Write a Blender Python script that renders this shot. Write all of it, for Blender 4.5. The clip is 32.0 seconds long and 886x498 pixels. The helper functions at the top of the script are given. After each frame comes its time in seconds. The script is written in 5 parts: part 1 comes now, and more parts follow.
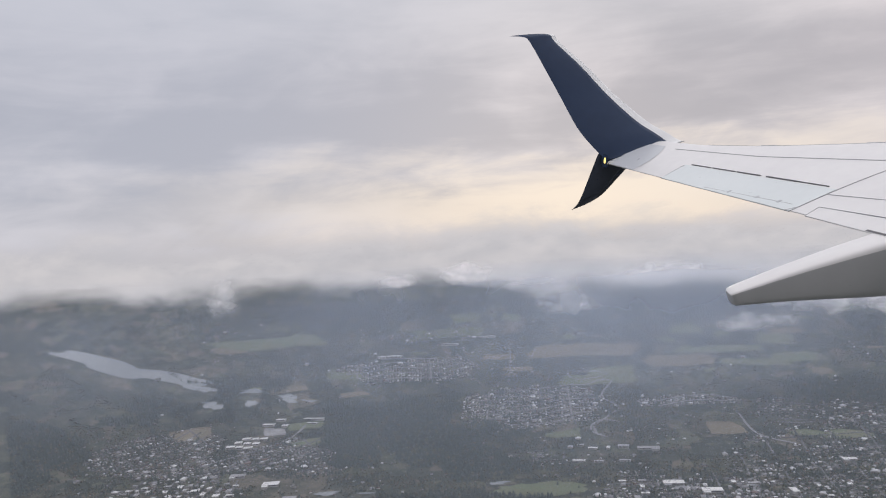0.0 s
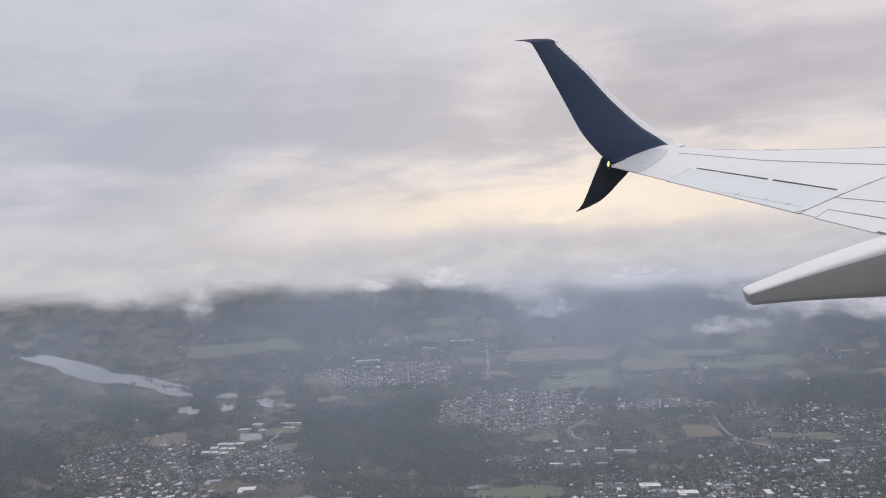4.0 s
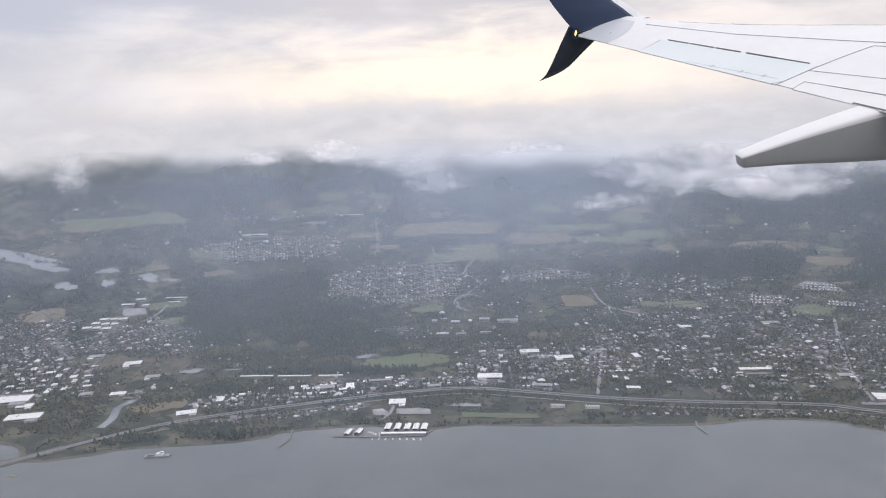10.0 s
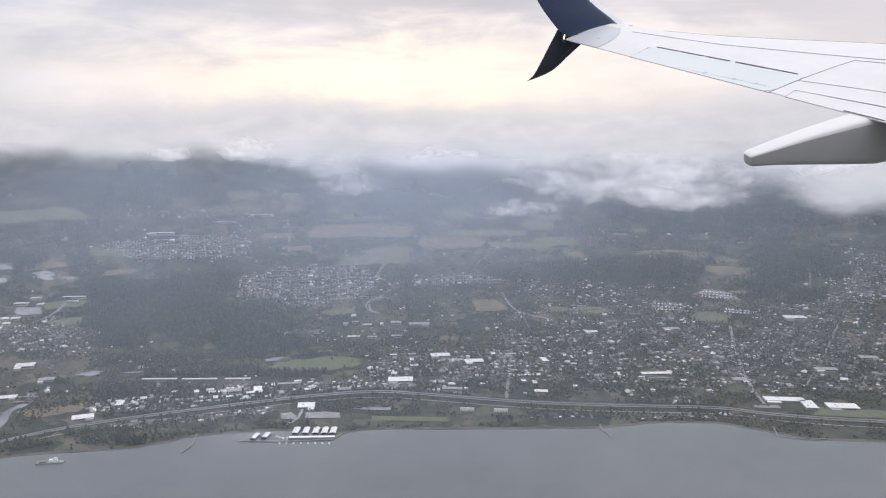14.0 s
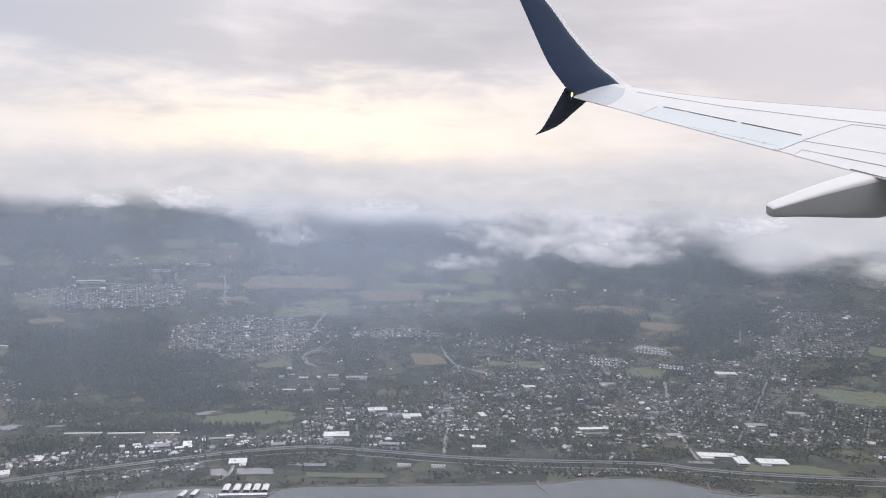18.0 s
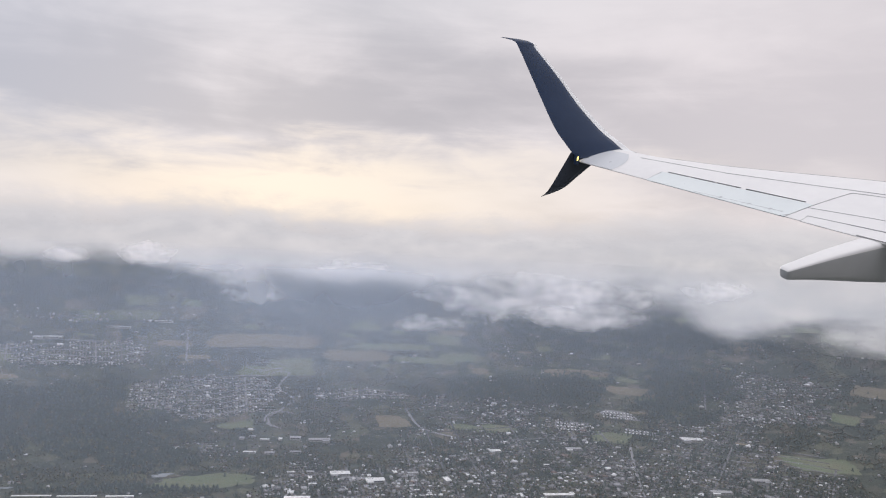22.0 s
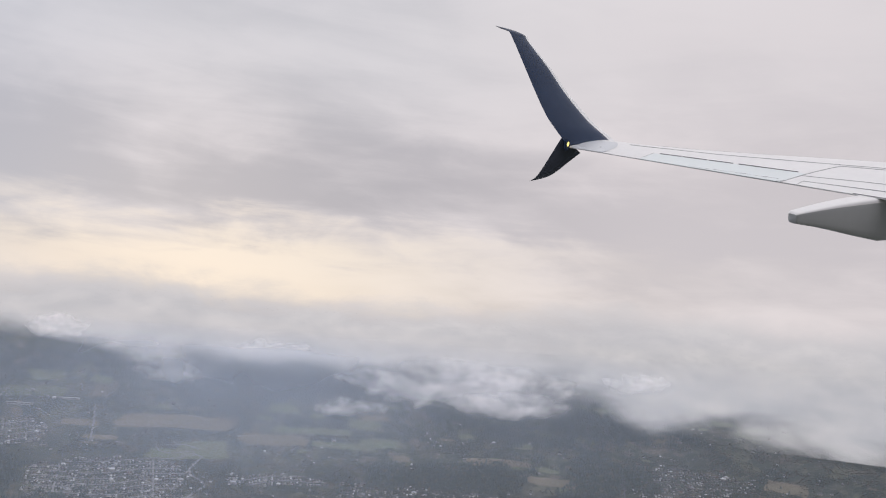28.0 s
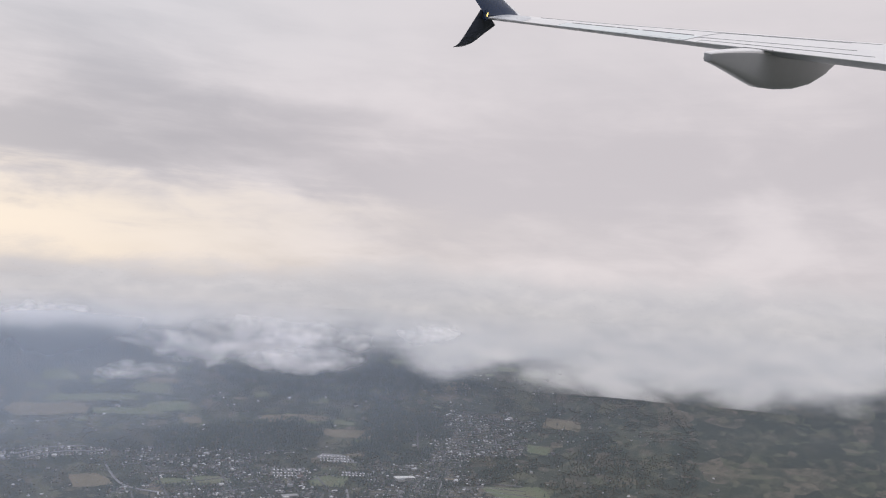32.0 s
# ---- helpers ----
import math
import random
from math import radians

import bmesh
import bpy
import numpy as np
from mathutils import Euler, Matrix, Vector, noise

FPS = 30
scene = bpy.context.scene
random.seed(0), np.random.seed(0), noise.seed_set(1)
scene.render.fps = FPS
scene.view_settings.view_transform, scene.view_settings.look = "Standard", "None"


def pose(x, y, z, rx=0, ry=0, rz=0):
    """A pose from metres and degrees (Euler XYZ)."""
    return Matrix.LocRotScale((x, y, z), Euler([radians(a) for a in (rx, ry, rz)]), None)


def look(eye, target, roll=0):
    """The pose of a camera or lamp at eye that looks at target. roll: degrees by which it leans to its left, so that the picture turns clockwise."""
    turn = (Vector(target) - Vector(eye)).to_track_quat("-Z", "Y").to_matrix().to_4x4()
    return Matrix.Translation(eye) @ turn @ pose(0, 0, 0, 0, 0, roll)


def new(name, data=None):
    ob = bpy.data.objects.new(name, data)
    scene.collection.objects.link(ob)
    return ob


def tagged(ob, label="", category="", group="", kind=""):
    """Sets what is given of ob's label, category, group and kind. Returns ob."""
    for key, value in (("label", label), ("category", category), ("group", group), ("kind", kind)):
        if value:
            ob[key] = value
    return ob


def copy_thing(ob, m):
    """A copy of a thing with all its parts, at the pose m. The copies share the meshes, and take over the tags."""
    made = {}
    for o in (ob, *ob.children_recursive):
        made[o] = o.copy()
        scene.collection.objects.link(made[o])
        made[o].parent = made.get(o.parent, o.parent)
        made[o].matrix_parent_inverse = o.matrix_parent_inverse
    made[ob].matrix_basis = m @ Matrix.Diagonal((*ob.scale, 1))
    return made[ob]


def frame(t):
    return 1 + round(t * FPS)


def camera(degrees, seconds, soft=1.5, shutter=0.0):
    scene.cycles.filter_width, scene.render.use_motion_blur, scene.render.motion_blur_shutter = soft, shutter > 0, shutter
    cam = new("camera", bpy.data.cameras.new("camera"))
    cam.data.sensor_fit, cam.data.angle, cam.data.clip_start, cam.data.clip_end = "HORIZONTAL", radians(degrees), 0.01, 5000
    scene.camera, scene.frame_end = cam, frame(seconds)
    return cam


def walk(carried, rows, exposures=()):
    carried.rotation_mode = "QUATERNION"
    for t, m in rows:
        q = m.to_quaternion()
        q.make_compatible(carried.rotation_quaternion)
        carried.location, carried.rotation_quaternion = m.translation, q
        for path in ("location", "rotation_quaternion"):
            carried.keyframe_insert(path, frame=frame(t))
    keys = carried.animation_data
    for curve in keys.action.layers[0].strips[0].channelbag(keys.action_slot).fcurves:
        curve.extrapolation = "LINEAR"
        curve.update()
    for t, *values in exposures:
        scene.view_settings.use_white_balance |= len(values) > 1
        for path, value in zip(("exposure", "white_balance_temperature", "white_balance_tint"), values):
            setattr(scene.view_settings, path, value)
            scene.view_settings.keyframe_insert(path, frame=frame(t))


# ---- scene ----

# ------------------------------------------------------------------ camera
EYE = 760.0          # height of the aircraft's window over the river
# seconds, offset from the seat (x forward along the flight, y outward, z up), yaw, pitch, roll
PATH = [
    (0, 2.633, 1.262, 0.209, 15.473, 1.198, -3.217),
    (0.5, 2.625, 1.254, 0.212, 15.447, 1.319, -3.189),
    (1, 2.610, 1.243, 0.215, 15.357, 1.630, -3.167),
    (1.5, 2.586, 1.228, 0.217, 15.252, 1.909, -3.160),
    (2, 2.546, 1.205, 0.217, 15.001, 2.028, -3.164),
    (2.5, 2.476, 1.169, 0.214, 14.613, 1.975, -3.169),
    (4.5, 2.075, 0.948, 0.185, 13.828, 0.758, -3.179),
    (5, 2.010, 0.912, 0.180, 14.020, -0.313, -3.175),
    (5.5, 1.964, 0.885, 0.177, 13.980, -1.773, -3.160),
    (6, 1.921, 0.859, 0.174, 13.673, -3.477, -3.126),
    (6.5, 1.810, 0.810, 0.167, 12.811, -5.083, -3.072),
    (7, 1.690, 0.758, 0.160, 11.988, -6.374, -2.997),
    (7.5, 1.564, 0.706, 0.152, 11.186, -7.156, -2.903),
    (8, 1.434, 0.654, 0.144, 10.382, -7.573, -2.792),
    (8.5, 1.265, 0.589, 0.132, 9.442, -7.680, -2.666),
    (9, 1.095, 0.526, 0.121, 8.372, -7.842, -2.522),
    (9.5, 0.924, 0.464, 0.109, 7.284, -7.951, -2.353),
    (10, 0.751, 0.403, 0.096, 6.293, -8.006, -2.155),
    (10.5, 0.551, 0.331, 0.082, 5.228, -7.992, -1.927),
    (11, 0.348, 0.260, 0.066, 4.249, -8.130, -1.681),
    (11.5, 0.145, 0.189, 0.050, 3.435, -8.204, -1.430),
    (12, -0.057, 0.120, 0.032, 2.683, -8.194, -1.172),
    (12.5, -0.230, 0.062, 0.014, 2.006, -8.187, -0.890),
    (13, -0.396, 0.009, -0.005, 1.295, -8.184, -0.585),
    (13.5, -0.557, -0.043, -0.025, 0.611, -8.033, -0.303),
    (14, -0.723, -0.095, -0.048, -0.082, -7.876, -0.100),
    (14.5, -0.895, -0.148, -0.072, -0.809, -7.576, 0.023),
    (16.5, -1.831, -0.442, -0.173, -4.159, -6.342, 1.078),
    (17, -1.997, -0.493, -0.181, -4.474, -5.750, 1.144),
    (17.5, -2.107, -0.522, -0.182, -4.485, -4.988, 1.232),
    (18, -2.212, -0.549, -0.180, -4.423, -3.985, 1.350),
    (18.5, -2.323, -0.576, -0.178, -4.485, -2.883, 1.498),
    (19, -2.442, -0.603, -0.177, -4.638, -1.770, 1.663),
    (19.5, -2.569, -0.631, -0.179, -4.777, -0.937, 1.828),
    (20, -2.700, -0.659, -0.186, -5.150, -0.445, 1.978),
    (20.5, -2.800, -0.672, -0.195, -5.546, -0.263, 2.108),
    (21, -2.900, -0.682, -0.211, -5.935, -0.065, 2.221),
    (21.5, -2.996, -0.688, -0.235, -6.295, 0.171, 2.331),
    (22, -3.085, -0.689, -0.266, -6.621, 0.492, 2.447),
    (22.5, -3.163, -0.684, -0.303, -6.841, 0.804, 2.575),
    (23, -3.226, -0.672, -0.349, -7.099, 1.096, 2.704),
    (23.5, -3.305, -0.665, -0.408, -7.364, 1.156, 2.821),
    (24, -3.363, -0.646, -0.490, -7.608, 1.274, 2.914),
    (24.5, -3.398, -0.606, -0.619, -7.780, 1.534, 2.988),
    (26.5, -3.556, -0.247, -1.755, -8.676, 4.637, 4.152),
    (27, -3.709, -0.197, -2.036, -9.371, 5.509, 4.234),
    (27.5, -3.929, -0.173, -2.318, -10.293, 6.164, 4.319),
    (28, -4.223, -0.167, -2.634, -11.533, 6.888, 4.386),
    (28.5, -4.594, -0.179, -2.997, -13.117, 7.280, 4.388),
    (29, -5.032, -0.204, -3.401, -14.856, 7.373, 4.276),
    (29.5, -5.509, -0.238, -3.823, -16.822, 7.306, 4.056),
    (30, -5.985, -0.272, -4.230, -18.801, 6.740, 3.788),
    (30.5, -6.422, -0.301, -4.592, -20.733, 6.128, 3.529),
    (31, -6.797, -0.322, -4.890, -22.607, 5.018, 3.291),
    (31.5, -7.103, -0.335, -5.123, -24.515, 4.187, 3.064),
    (32, -7.345, -0.345, -5.296, -26.519, 4.594, 2.854),
]
cam = camera(58.5, 32.0, 1.1)
walk(cam, [(t, pose(x, y, EYE + z, 90 + pitch, 0, yaw) @ pose(0, 0, 0, 0, 0, roll)) for t, x, y, z, yaw, pitch, roll in PATH],
     exposures=[(0, -0.25, 6400, 11), (2.5, -0.25, 6400, 11), (4.5, -0.19, 6380, 11), (6, -0.10, 6340, 11), (7.5, 0.06, 6300, 11), (14, 0.10, 6290, 11), (18, 0.07, 6300, 11), (21, -0.07, 6350, 11), (24, -0.12, 6400, 11), (28, -0.23, 6420, 11), (29.5, -0.27, 6400, 11), (32, -0.21, 6400, 11)])

# ------------------------------------------------------------------ world and sun
SUN_AZ, SUN_EL = radians(-9), radians(14)     # to the left of straight out, low behind the clouds


class Nodes:
    """Short hand for building a node tree."""

    def __init__(self, tree):
        self.tree = tree
        tree.nodes.clear()

    def add(self, kind):
        return self.tree.nodes.new(kind)

    def link(self, a, b):
        self.tree.links.new(a, b)

    def put(self, socket, value):
        if isinstance(value, bpy.types.NodeSocket):
            self.link(value, socket)
        else:
            socket.default_value = value

    def math(self, op, a, b=0.0, c=0.0, clamp=False):
        node = self.add("ShaderNodeMath")
        node.operation, node.use_clamp = op, clamp
        for n, v in enumerate((a, b, c)):
            self.put(node.inputs[n], v)
        return node.outputs[0]

    def mix(self, f, a, b, mode="MIX"):
        node = self.add("ShaderNodeMix")
        node.data_type, node.blend_type = "RGBA", mode
        self.put(node.inputs[0], f)
        self.put(node.inputs[6], a if isinstance(a, bpy.types.NodeSocket) else (*a, 1))
        self.put(node.inputs[7], b if isinstance(b, bpy.types.NodeSocket) else (*b, 1))
        return node.outputs[2]

    def noise(self, vector, scale, detail=4.0, rough=0.55, distortion=0.0):
        node = self.add("ShaderNodeTexNoise")
        if vector is not None:
            self.link(vector, node.inputs["Vector"])
        node.inputs["Scale"].default_value = scale
        node.inputs["Detail"].default_value = detail
        node.inputs["Roughness"].default_value = rough
        node.inputs["Distortion"].default_value = distortion
        return node.outputs[0]

    def ramp(self, value, lo, hi):
        node = self.add("ShaderNodeMapRange")
        node.interpolation_type = "SMOOTHSTEP"
        self.put(node.inputs[0], value)
        node.inputs[1].default_value, node.inputs[2].default_value = lo, hi
        return node.outputs[0]


def build_world():
    world = bpy.data.worlds.new("overcast_sky")
    scene.world = world
    world.use_nodes = True
    n = Nodes(world.node_tree)
    where = n.add("ShaderNodeTexCoord").outputs["Generated"]
    split = n.add("ShaderNodeSeparateXYZ")
    n.link(where, split.inputs[0])
    x, y, z = split.outputs
    up = n.math("MAXIMUM", z, 0.0)
    # a cloud deck seen in perspective: directions laid on a plane overhead
    lift = n.math("ADD", up, 0.34)
    flat = n.add("ShaderNodeCombineXYZ")
    n.link(n.math("MULTIPLY", n.math("DIVIDE", x, lift), 0.8), flat.inputs[0])
    n.link(n.math("DIVIDE", y, lift), flat.inputs[1])
    deck = n.noise(flat.outputs[0], 1.7, 4.0, 0.5, 0.6)
    fine = n.noise(flat.outputs[0], 5.0, 5.0, 0.55, 0.5)
    cover = n.math("ADD", n.math("MULTIPLY", deck, 0.72), n.math("MULTIPLY", fine, 0.28))
    # the deck hangs thickest a little over the gap
    thick = n.math("DIVIDE", n.math("SUBTRACT", z, 0.18), 0.05)
    thick = n.math("POWER", 2.718, n.math("MULTIPLY", n.math("MULTIPLY", thick, thick), -1.0))
    cover = n.math("ADD", cover, n.math("MULTIPLY", thick, 0.14))
    # level layers within the deck
    level = n.add("ShaderNodeCombineXYZ")
    n.link(n.math("MULTIPLY", x, 2.4), level.inputs[0])
    n.link(n.math("MULTIPLY", y, 2.4), level.inputs[1])
    n.link(n.math("MULTIPLY", z, 15.0), level.inputs[2])
    streak = n.math("SUBTRACT", n.noise(level.outputs[0], 1.5, 6.0, 0.6, 0.35), 0.5)
    cover = n.math("ADD", cover, n.math("MULTIPLY", streak, 0.34))
    cover = n.ramp(cover, 0.36, 0.68)
    grey = n.mix(cover, (0.91, 0.845, 0.850), (0.545, 0.52, 0.55))
    grey = n.mix(n.math("MULTIPLY", n.ramp(z, 0.20, 0.36), 0.55), grey, (0.80, 0.795, 0.82))
    # blue-grey away from the low sun, pinkish towards it
    side = n.ramp(x, -0.65, 0.35)
    grey = n.mix(n.math("MULTIPLY", n.math("SUBTRACT", 1.0, side), 0.48), grey, (0.55, 0.61, 0.74))
    grey = n.mix(n.math("MULTIPLY", n.ramp(x, 0.05, 0.5), 0.52), grey, (0.91, 0.83, 0.832))
    # the gap under the deck where the low light comes through
    ragged = n.math("ADD", z, n.math("MULTIPLY", n.math("ADD", n.math("SUBTRACT", fine, 0.5), n.math("MULTIPLY", streak, 1.3)), 0.10))
    band = n.math("MULTIPLY", n.ramp(ragged, -0.005, 0.06), n.ramp(ragged, 0.150, 0.085))
    wide = n.math("DIVIDE", n.math("SUBTRACT", x, -0.06), 0.36)
    wide = n.math("POWER", 2.718, n.math("MULTIPLY", n.math("MULTIPLY", wide, wide), -1.0))
    front = n.ramp(y, 0.0, 0.4)
    glow = n.math("MULTIPLY", n.math("MULTIPLY", band, wide), front, clamp=True)
    sky_colour = n.mix(n.math("MULTIPLY", glow, 0.95, clamp=True), grey, (1.06, 0.935, 0.80))
    low = n.ramp(z, 0.05, 0.0)
    sky_colour = n.mix(n.math("MULTIPLY", low, 0.7), sky_colour, (0.62, 0.615, 0.65))
    # an overcast sky is brightest overhead
    over = n.ramp(z, 0.35, 0.85)
    sky_colour = n.mix(over, sky_colour, (1.42, 1.39, 1.41))
    nishita = n.add("ShaderNodeTexSky")
    nishita.sky_type, nishita.sun_disc = "NISHITA", False
    nishita.sun_elevation, nishita.sun_rotation = SUN_EL, SUN_AZ
    thin = n.add("ShaderNodeBackground")
    n.link(nishita.outputs[0], thin.inputs[0])
    thin.inputs[1].default_value = 0.06
    clouds = n.add("ShaderNodeBackground")
    n.link(sky_colour, clouds.inputs[0])
    clouds.inputs[1].default_value = 1.0
    both = n.add("ShaderNodeMixShader")
    both.inputs[0].default_value = 0.94
    n.link(thin.outputs[0], both.inputs[1])
    n.link(clouds.outputs[0], both.inputs[2])
    out = n.add("ShaderNodeOutputWorld")
    n.link(both.outputs[0], out.inputs[0])


build_world()
sun = new("sun", bpy.data.lights.new("sun", "SUN"))
sun.data.energy, sun.data.angle, sun.data.color = 0.7, radians(14), (1.0, 0.93, 0.84)
to_sun = Vector((math.sin(SUN_AZ) * math.cos(SUN_EL), math.cos(SUN_AZ) * math.cos(SUN_EL), math.sin(SUN_EL)))
sun.matrix_world = look(to_sun * 100 + Vector((0, 0, EYE)), (0, 0, EYE))


# ------------------------------------------------------------------ materials
def surface(name, colour, rough=0.6, metal=0.0, other=None, scale=1.0, spread=0.5, per="", bump=0.0, bump_scale=8.0, fine=None, gloss=0.5, steps=()):
    """A principled material whose colour varies by noise at two scales between colour and other, and by object or island."""
    mat = bpy.data.materials.new(name)
    mat.use_nodes = True
    n = Nodes(mat.node_tree)
    bsdf = n.add("ShaderNodeBsdfPrincipled")
    out = n.add("ShaderNodeOutputMaterial")
    n.link(bsdf.outputs[0], out.inputs[0])
    where = n.add("ShaderNodeTexCoord").outputs["Object"]
    other = other or tuple(c * 0.7 for c in colour)
    big = n.noise(where, scale, 4.0)
    small = n.noise(where, scale * 7.3, 3.0)
    blend = n.math("ADD", n.math("MULTIPLY", big, 0.65), n.math("MULTIPLY", small, 0.35))
    blend = n.ramp(blend, 0.5 - spread / 2, 0.5 + spread / 2)
    if per:
        chance = n.add("ShaderNodeObjectInfo").outputs["Random"] if per == "object" else n.add("ShaderNodeNewGeometry").outputs["Random Per Island"]
        blend = n.math("ADD", n.math("MULTIPLY", blend, 0.35), n.math("MULTIPLY", chance, 0.65))
    paint = n.mix(blend, colour, other)
    if steps:
        pick = n.add("ShaderNodeValToRGB")
        pick.color_ramp.interpolation = "CONSTANT"
        for k, (start, tone) in enumerate(steps):
            stop = pick.color_ramp.elements[k] if k < 2 else pick.color_ramp.elements.new(start)
            stop.position, stop.color = start, (*tone, 1)
        n.link(chance, pick.inputs[0])
        paint = n.mix(n.math("MULTIPLY", blend, 0.35), pick.outputs[0], (0.12, 0.12, 0.12))
    if fine:
        paint = n.mix(n.ramp(n.noise(where, scale * 31, 2.0), 0.55, 0.75), paint, fine)
    n.link(paint, bsdf.inputs["Base Color"])
    n.link(n.math("ADD", rough - 0.06, n.math("MULTIPLY", small, 0.12)), bsdf.inputs["Roughness"])
    bsdf.inputs["Metallic"].default_value = metal
    bsdf.inputs["Specular IOR Level"].default_value = gloss
    if bump:
        b = n.add("ShaderNodeBump")
        b.inputs["Strength"].default_value = bump
        n.link(n.noise(where, bump_scale, 4.0), b.inputs["Height"])
        n.link(b.outputs[0], bsdf.inputs["Normal"])
    return mat


WING_WHITE = surface("wing_paint", (0.83, 0.82, 0.82), 0.32, other=(0.73, 0.72, 0.73), scale=0.9, spread=0.8, bump=0.02, bump_scale=1.5)
AILERON_WHITE = surface("aileron_paint", (0.74, 0.785, 0.795), 0.30, other=(0.68, 0.725, 0.74), scale=1.1, spread=0.8)
WING_GREY = surface("wing_underside_paint", (0.50, 0.52, 0.55), 0.38, other=(0.42, 0.44, 0.47), scale=1.0)
NAVY = surface("navy_paint", (0.016, 0.037, 0.092), 0.38, other=(0.012, 0.029, 0.074), scale=0.8, gloss=0.30)
LEADING = surface("bare_leading_edge", (0.88, 0.885, 0.89), 0.35, 0.0, other=(0.74, 0.75, 0.77), scale=2.0)
SEAM = surface("panel_sealant", (0.37, 0.37, 0.39), 0.7, other=(0.38, 0.38, 0.40), scale=6.0)
GAP = surface("dark_hinge_gap", (0.12, 0.12, 0.13), 0.7, other=(0.18, 0.18, 0.19), scale=6.0)
# darker grey stands in for shade on the fairing's sides
FAIRING = surface("fairing_shaded_paint", (0.54, 0.55, 0.57), 0.30, other=(0.48, 0.49, 0.51), scale=0.8, spread=0.8)
# same navy, lightened to stand in for ground light on the lower blade
NAVY_LIT = surface("ground_lit_navy_paint", (0.070, 0.082, 0.115), 0.30, other=(0.055, 0.065, 0.094), scale=0.8, gloss=0.45)
GLASS_LAMP = bpy.data.materials.new("position_lamp")
GLASS_LAMP.use_nodes = True
_n = Nodes(GLASS_LAMP.node_tree)
_e = _n.add("ShaderNodeEmission")
_e.inputs[0].default_value, _e.inputs[1].default_value = (1.0, 0.72, 0.22, 1), 2.2
_n.link(_e.outputs[0], _n.add("ShaderNodeOutputMaterial").inputs[0])

WATER = surface("river_water", (0.150, 0.163, 0.170), 0.12, other=(0.105, 0.120, 0.128), scale=0.0011, spread=0.7, bump=0.012, bump_scale=0.05)
POND = surface("pond_water", (0.24, 0.26, 0.28), 0.08, other=(0.20, 0.22, 0.24), scale=0.01, gloss=1.0)
STREET = surface("wet_concrete_street", (0.30, 0.30, 0.31), 0.25, other=(0.20, 0.20, 0.21), scale=0.03)
HIGHWAY_TOP = surface("wet_highway_concrete", (0.19, 0.19, 0.195), 0.32, other=(0.12, 0.12, 0.125), scale=0.01)
LANE = surface("wet_residential_asphalt", (0.20, 0.20, 0.21), 0.26, other=(0.08, 0.08, 0.085), scale=0.012, spread=0.3)
ROOF_TONES = ((0.0, (0.07, 0.07, 0.075)), (0.20, (0.12, 0.118, 0.115)), (0.40, (0.19, 0.19, 0.20)), (0.58, (0.15, 0.105, 0.09)), (0.66, (0.34, 0.34, 0.36)), (0.80, (0.60, 0.60, 0.62)), (0.90, (0.90, 0.90, 0.92)))
ROOF_MIX = surface("shingle_roofs", (0.55, 0.55, 0.57), 0.22, other=(0.10, 0.10, 0.11), scale=0.05, per="island", steps=ROOF_TONES, gloss=0.8)
WALL_MIX = surface("house_walls", (0.55, 0.53, 0.50), 0.6, other=(0.16, 0.15, 0.14), scale=0.05, per="island")
ROOF_OBJ = surface("shingle_roof", (0.52, 0.52, 0.54), 0.22, other=(0.09, 0.09, 0.10), scale=0.2, per="object", steps=ROOF_TONES, gloss=0.8)
WALL_OBJ = surface("house_wall", (0.62, 0.60, 0.57), 0.7, other=(0.24, 0.23, 0.22), scale=0.2, per="object")
WHITE_ROOF = surface("white_membrane_roof", (0.88, 0.88, 0.88), 0.25, other=(0.78, 0.78, 0.79), scale=0.05, spread=0.7)
GREY_ROOF = surface("grey_gravel_roof", (0.36, 0.36, 0.37), 0.5, other=(0.24, 0.24, 0.25), scale=0.03, spread=0.6, fine=(0.5, 0.5, 0.52))
GREY_METAL = surface("grey_metal", (0.40, 0.41, 0.43), 0.4, 0.4, other=(0.32, 0.33, 0.35), scale=0.2)
CONCRETE_WALL = surface("concrete_wall", (0.45, 0.44, 0.42), 0.75, other=(0.33, 0.32, 0.31), scale=0.1)
DARK_GLASS = surface("dark_window_glass", (0.03, 0.035, 0.04), 0.1, other=(0.05, 0.055, 0.06), scale=0.3)
CONIFER = surface("conifer_needles", (0.058, 0.074, 0.067), 0.75, other=(0.084, 0.100, 0.086), scale=0.05, per="island")
BROADLEAF = surface("broadleaf_foliage", (0.105, 0.115, 0.085), 0.75, other=(0.170, 0.148, 0.112), scale=0.05, per="island")
CONIFER_OBJ = surface("conifer_foliage", (0.050, 0.068, 0.060), 0.75, other=(0.074, 0.092, 0.077), scale=0.3, per="object")
BARK = surface("bark", (0.10, 0.075, 0.055), 0.85, other=(0.07, 0.055, 0.04), scale=1.0)
GRASS = surface("pasture_grass", (0.122, 0.158, 0.098), 0.85, other=(0.155, 0.152, 0.102), scale=0.012, fine=(0.055, 0.070, 0.046))
STUBBLE = surface("brown_stubble", (0.210, 0.176, 0.132), 0.85, other=(0.140, 0.132, 0.095), scale=0.012, fine=(0.09, 0.08, 0.06))
SAND = surface("wet_sand", (0.15, 0.135, 0.11), 0.7, other=(0.06, 0.065, 0.05), scale=0.012, spread=0.3)
TIMBER = surface("weathered_timber", (0.26, 0.24, 0.22), 0.7, other=(0.18, 0.17, 0.16), scale=0.1)


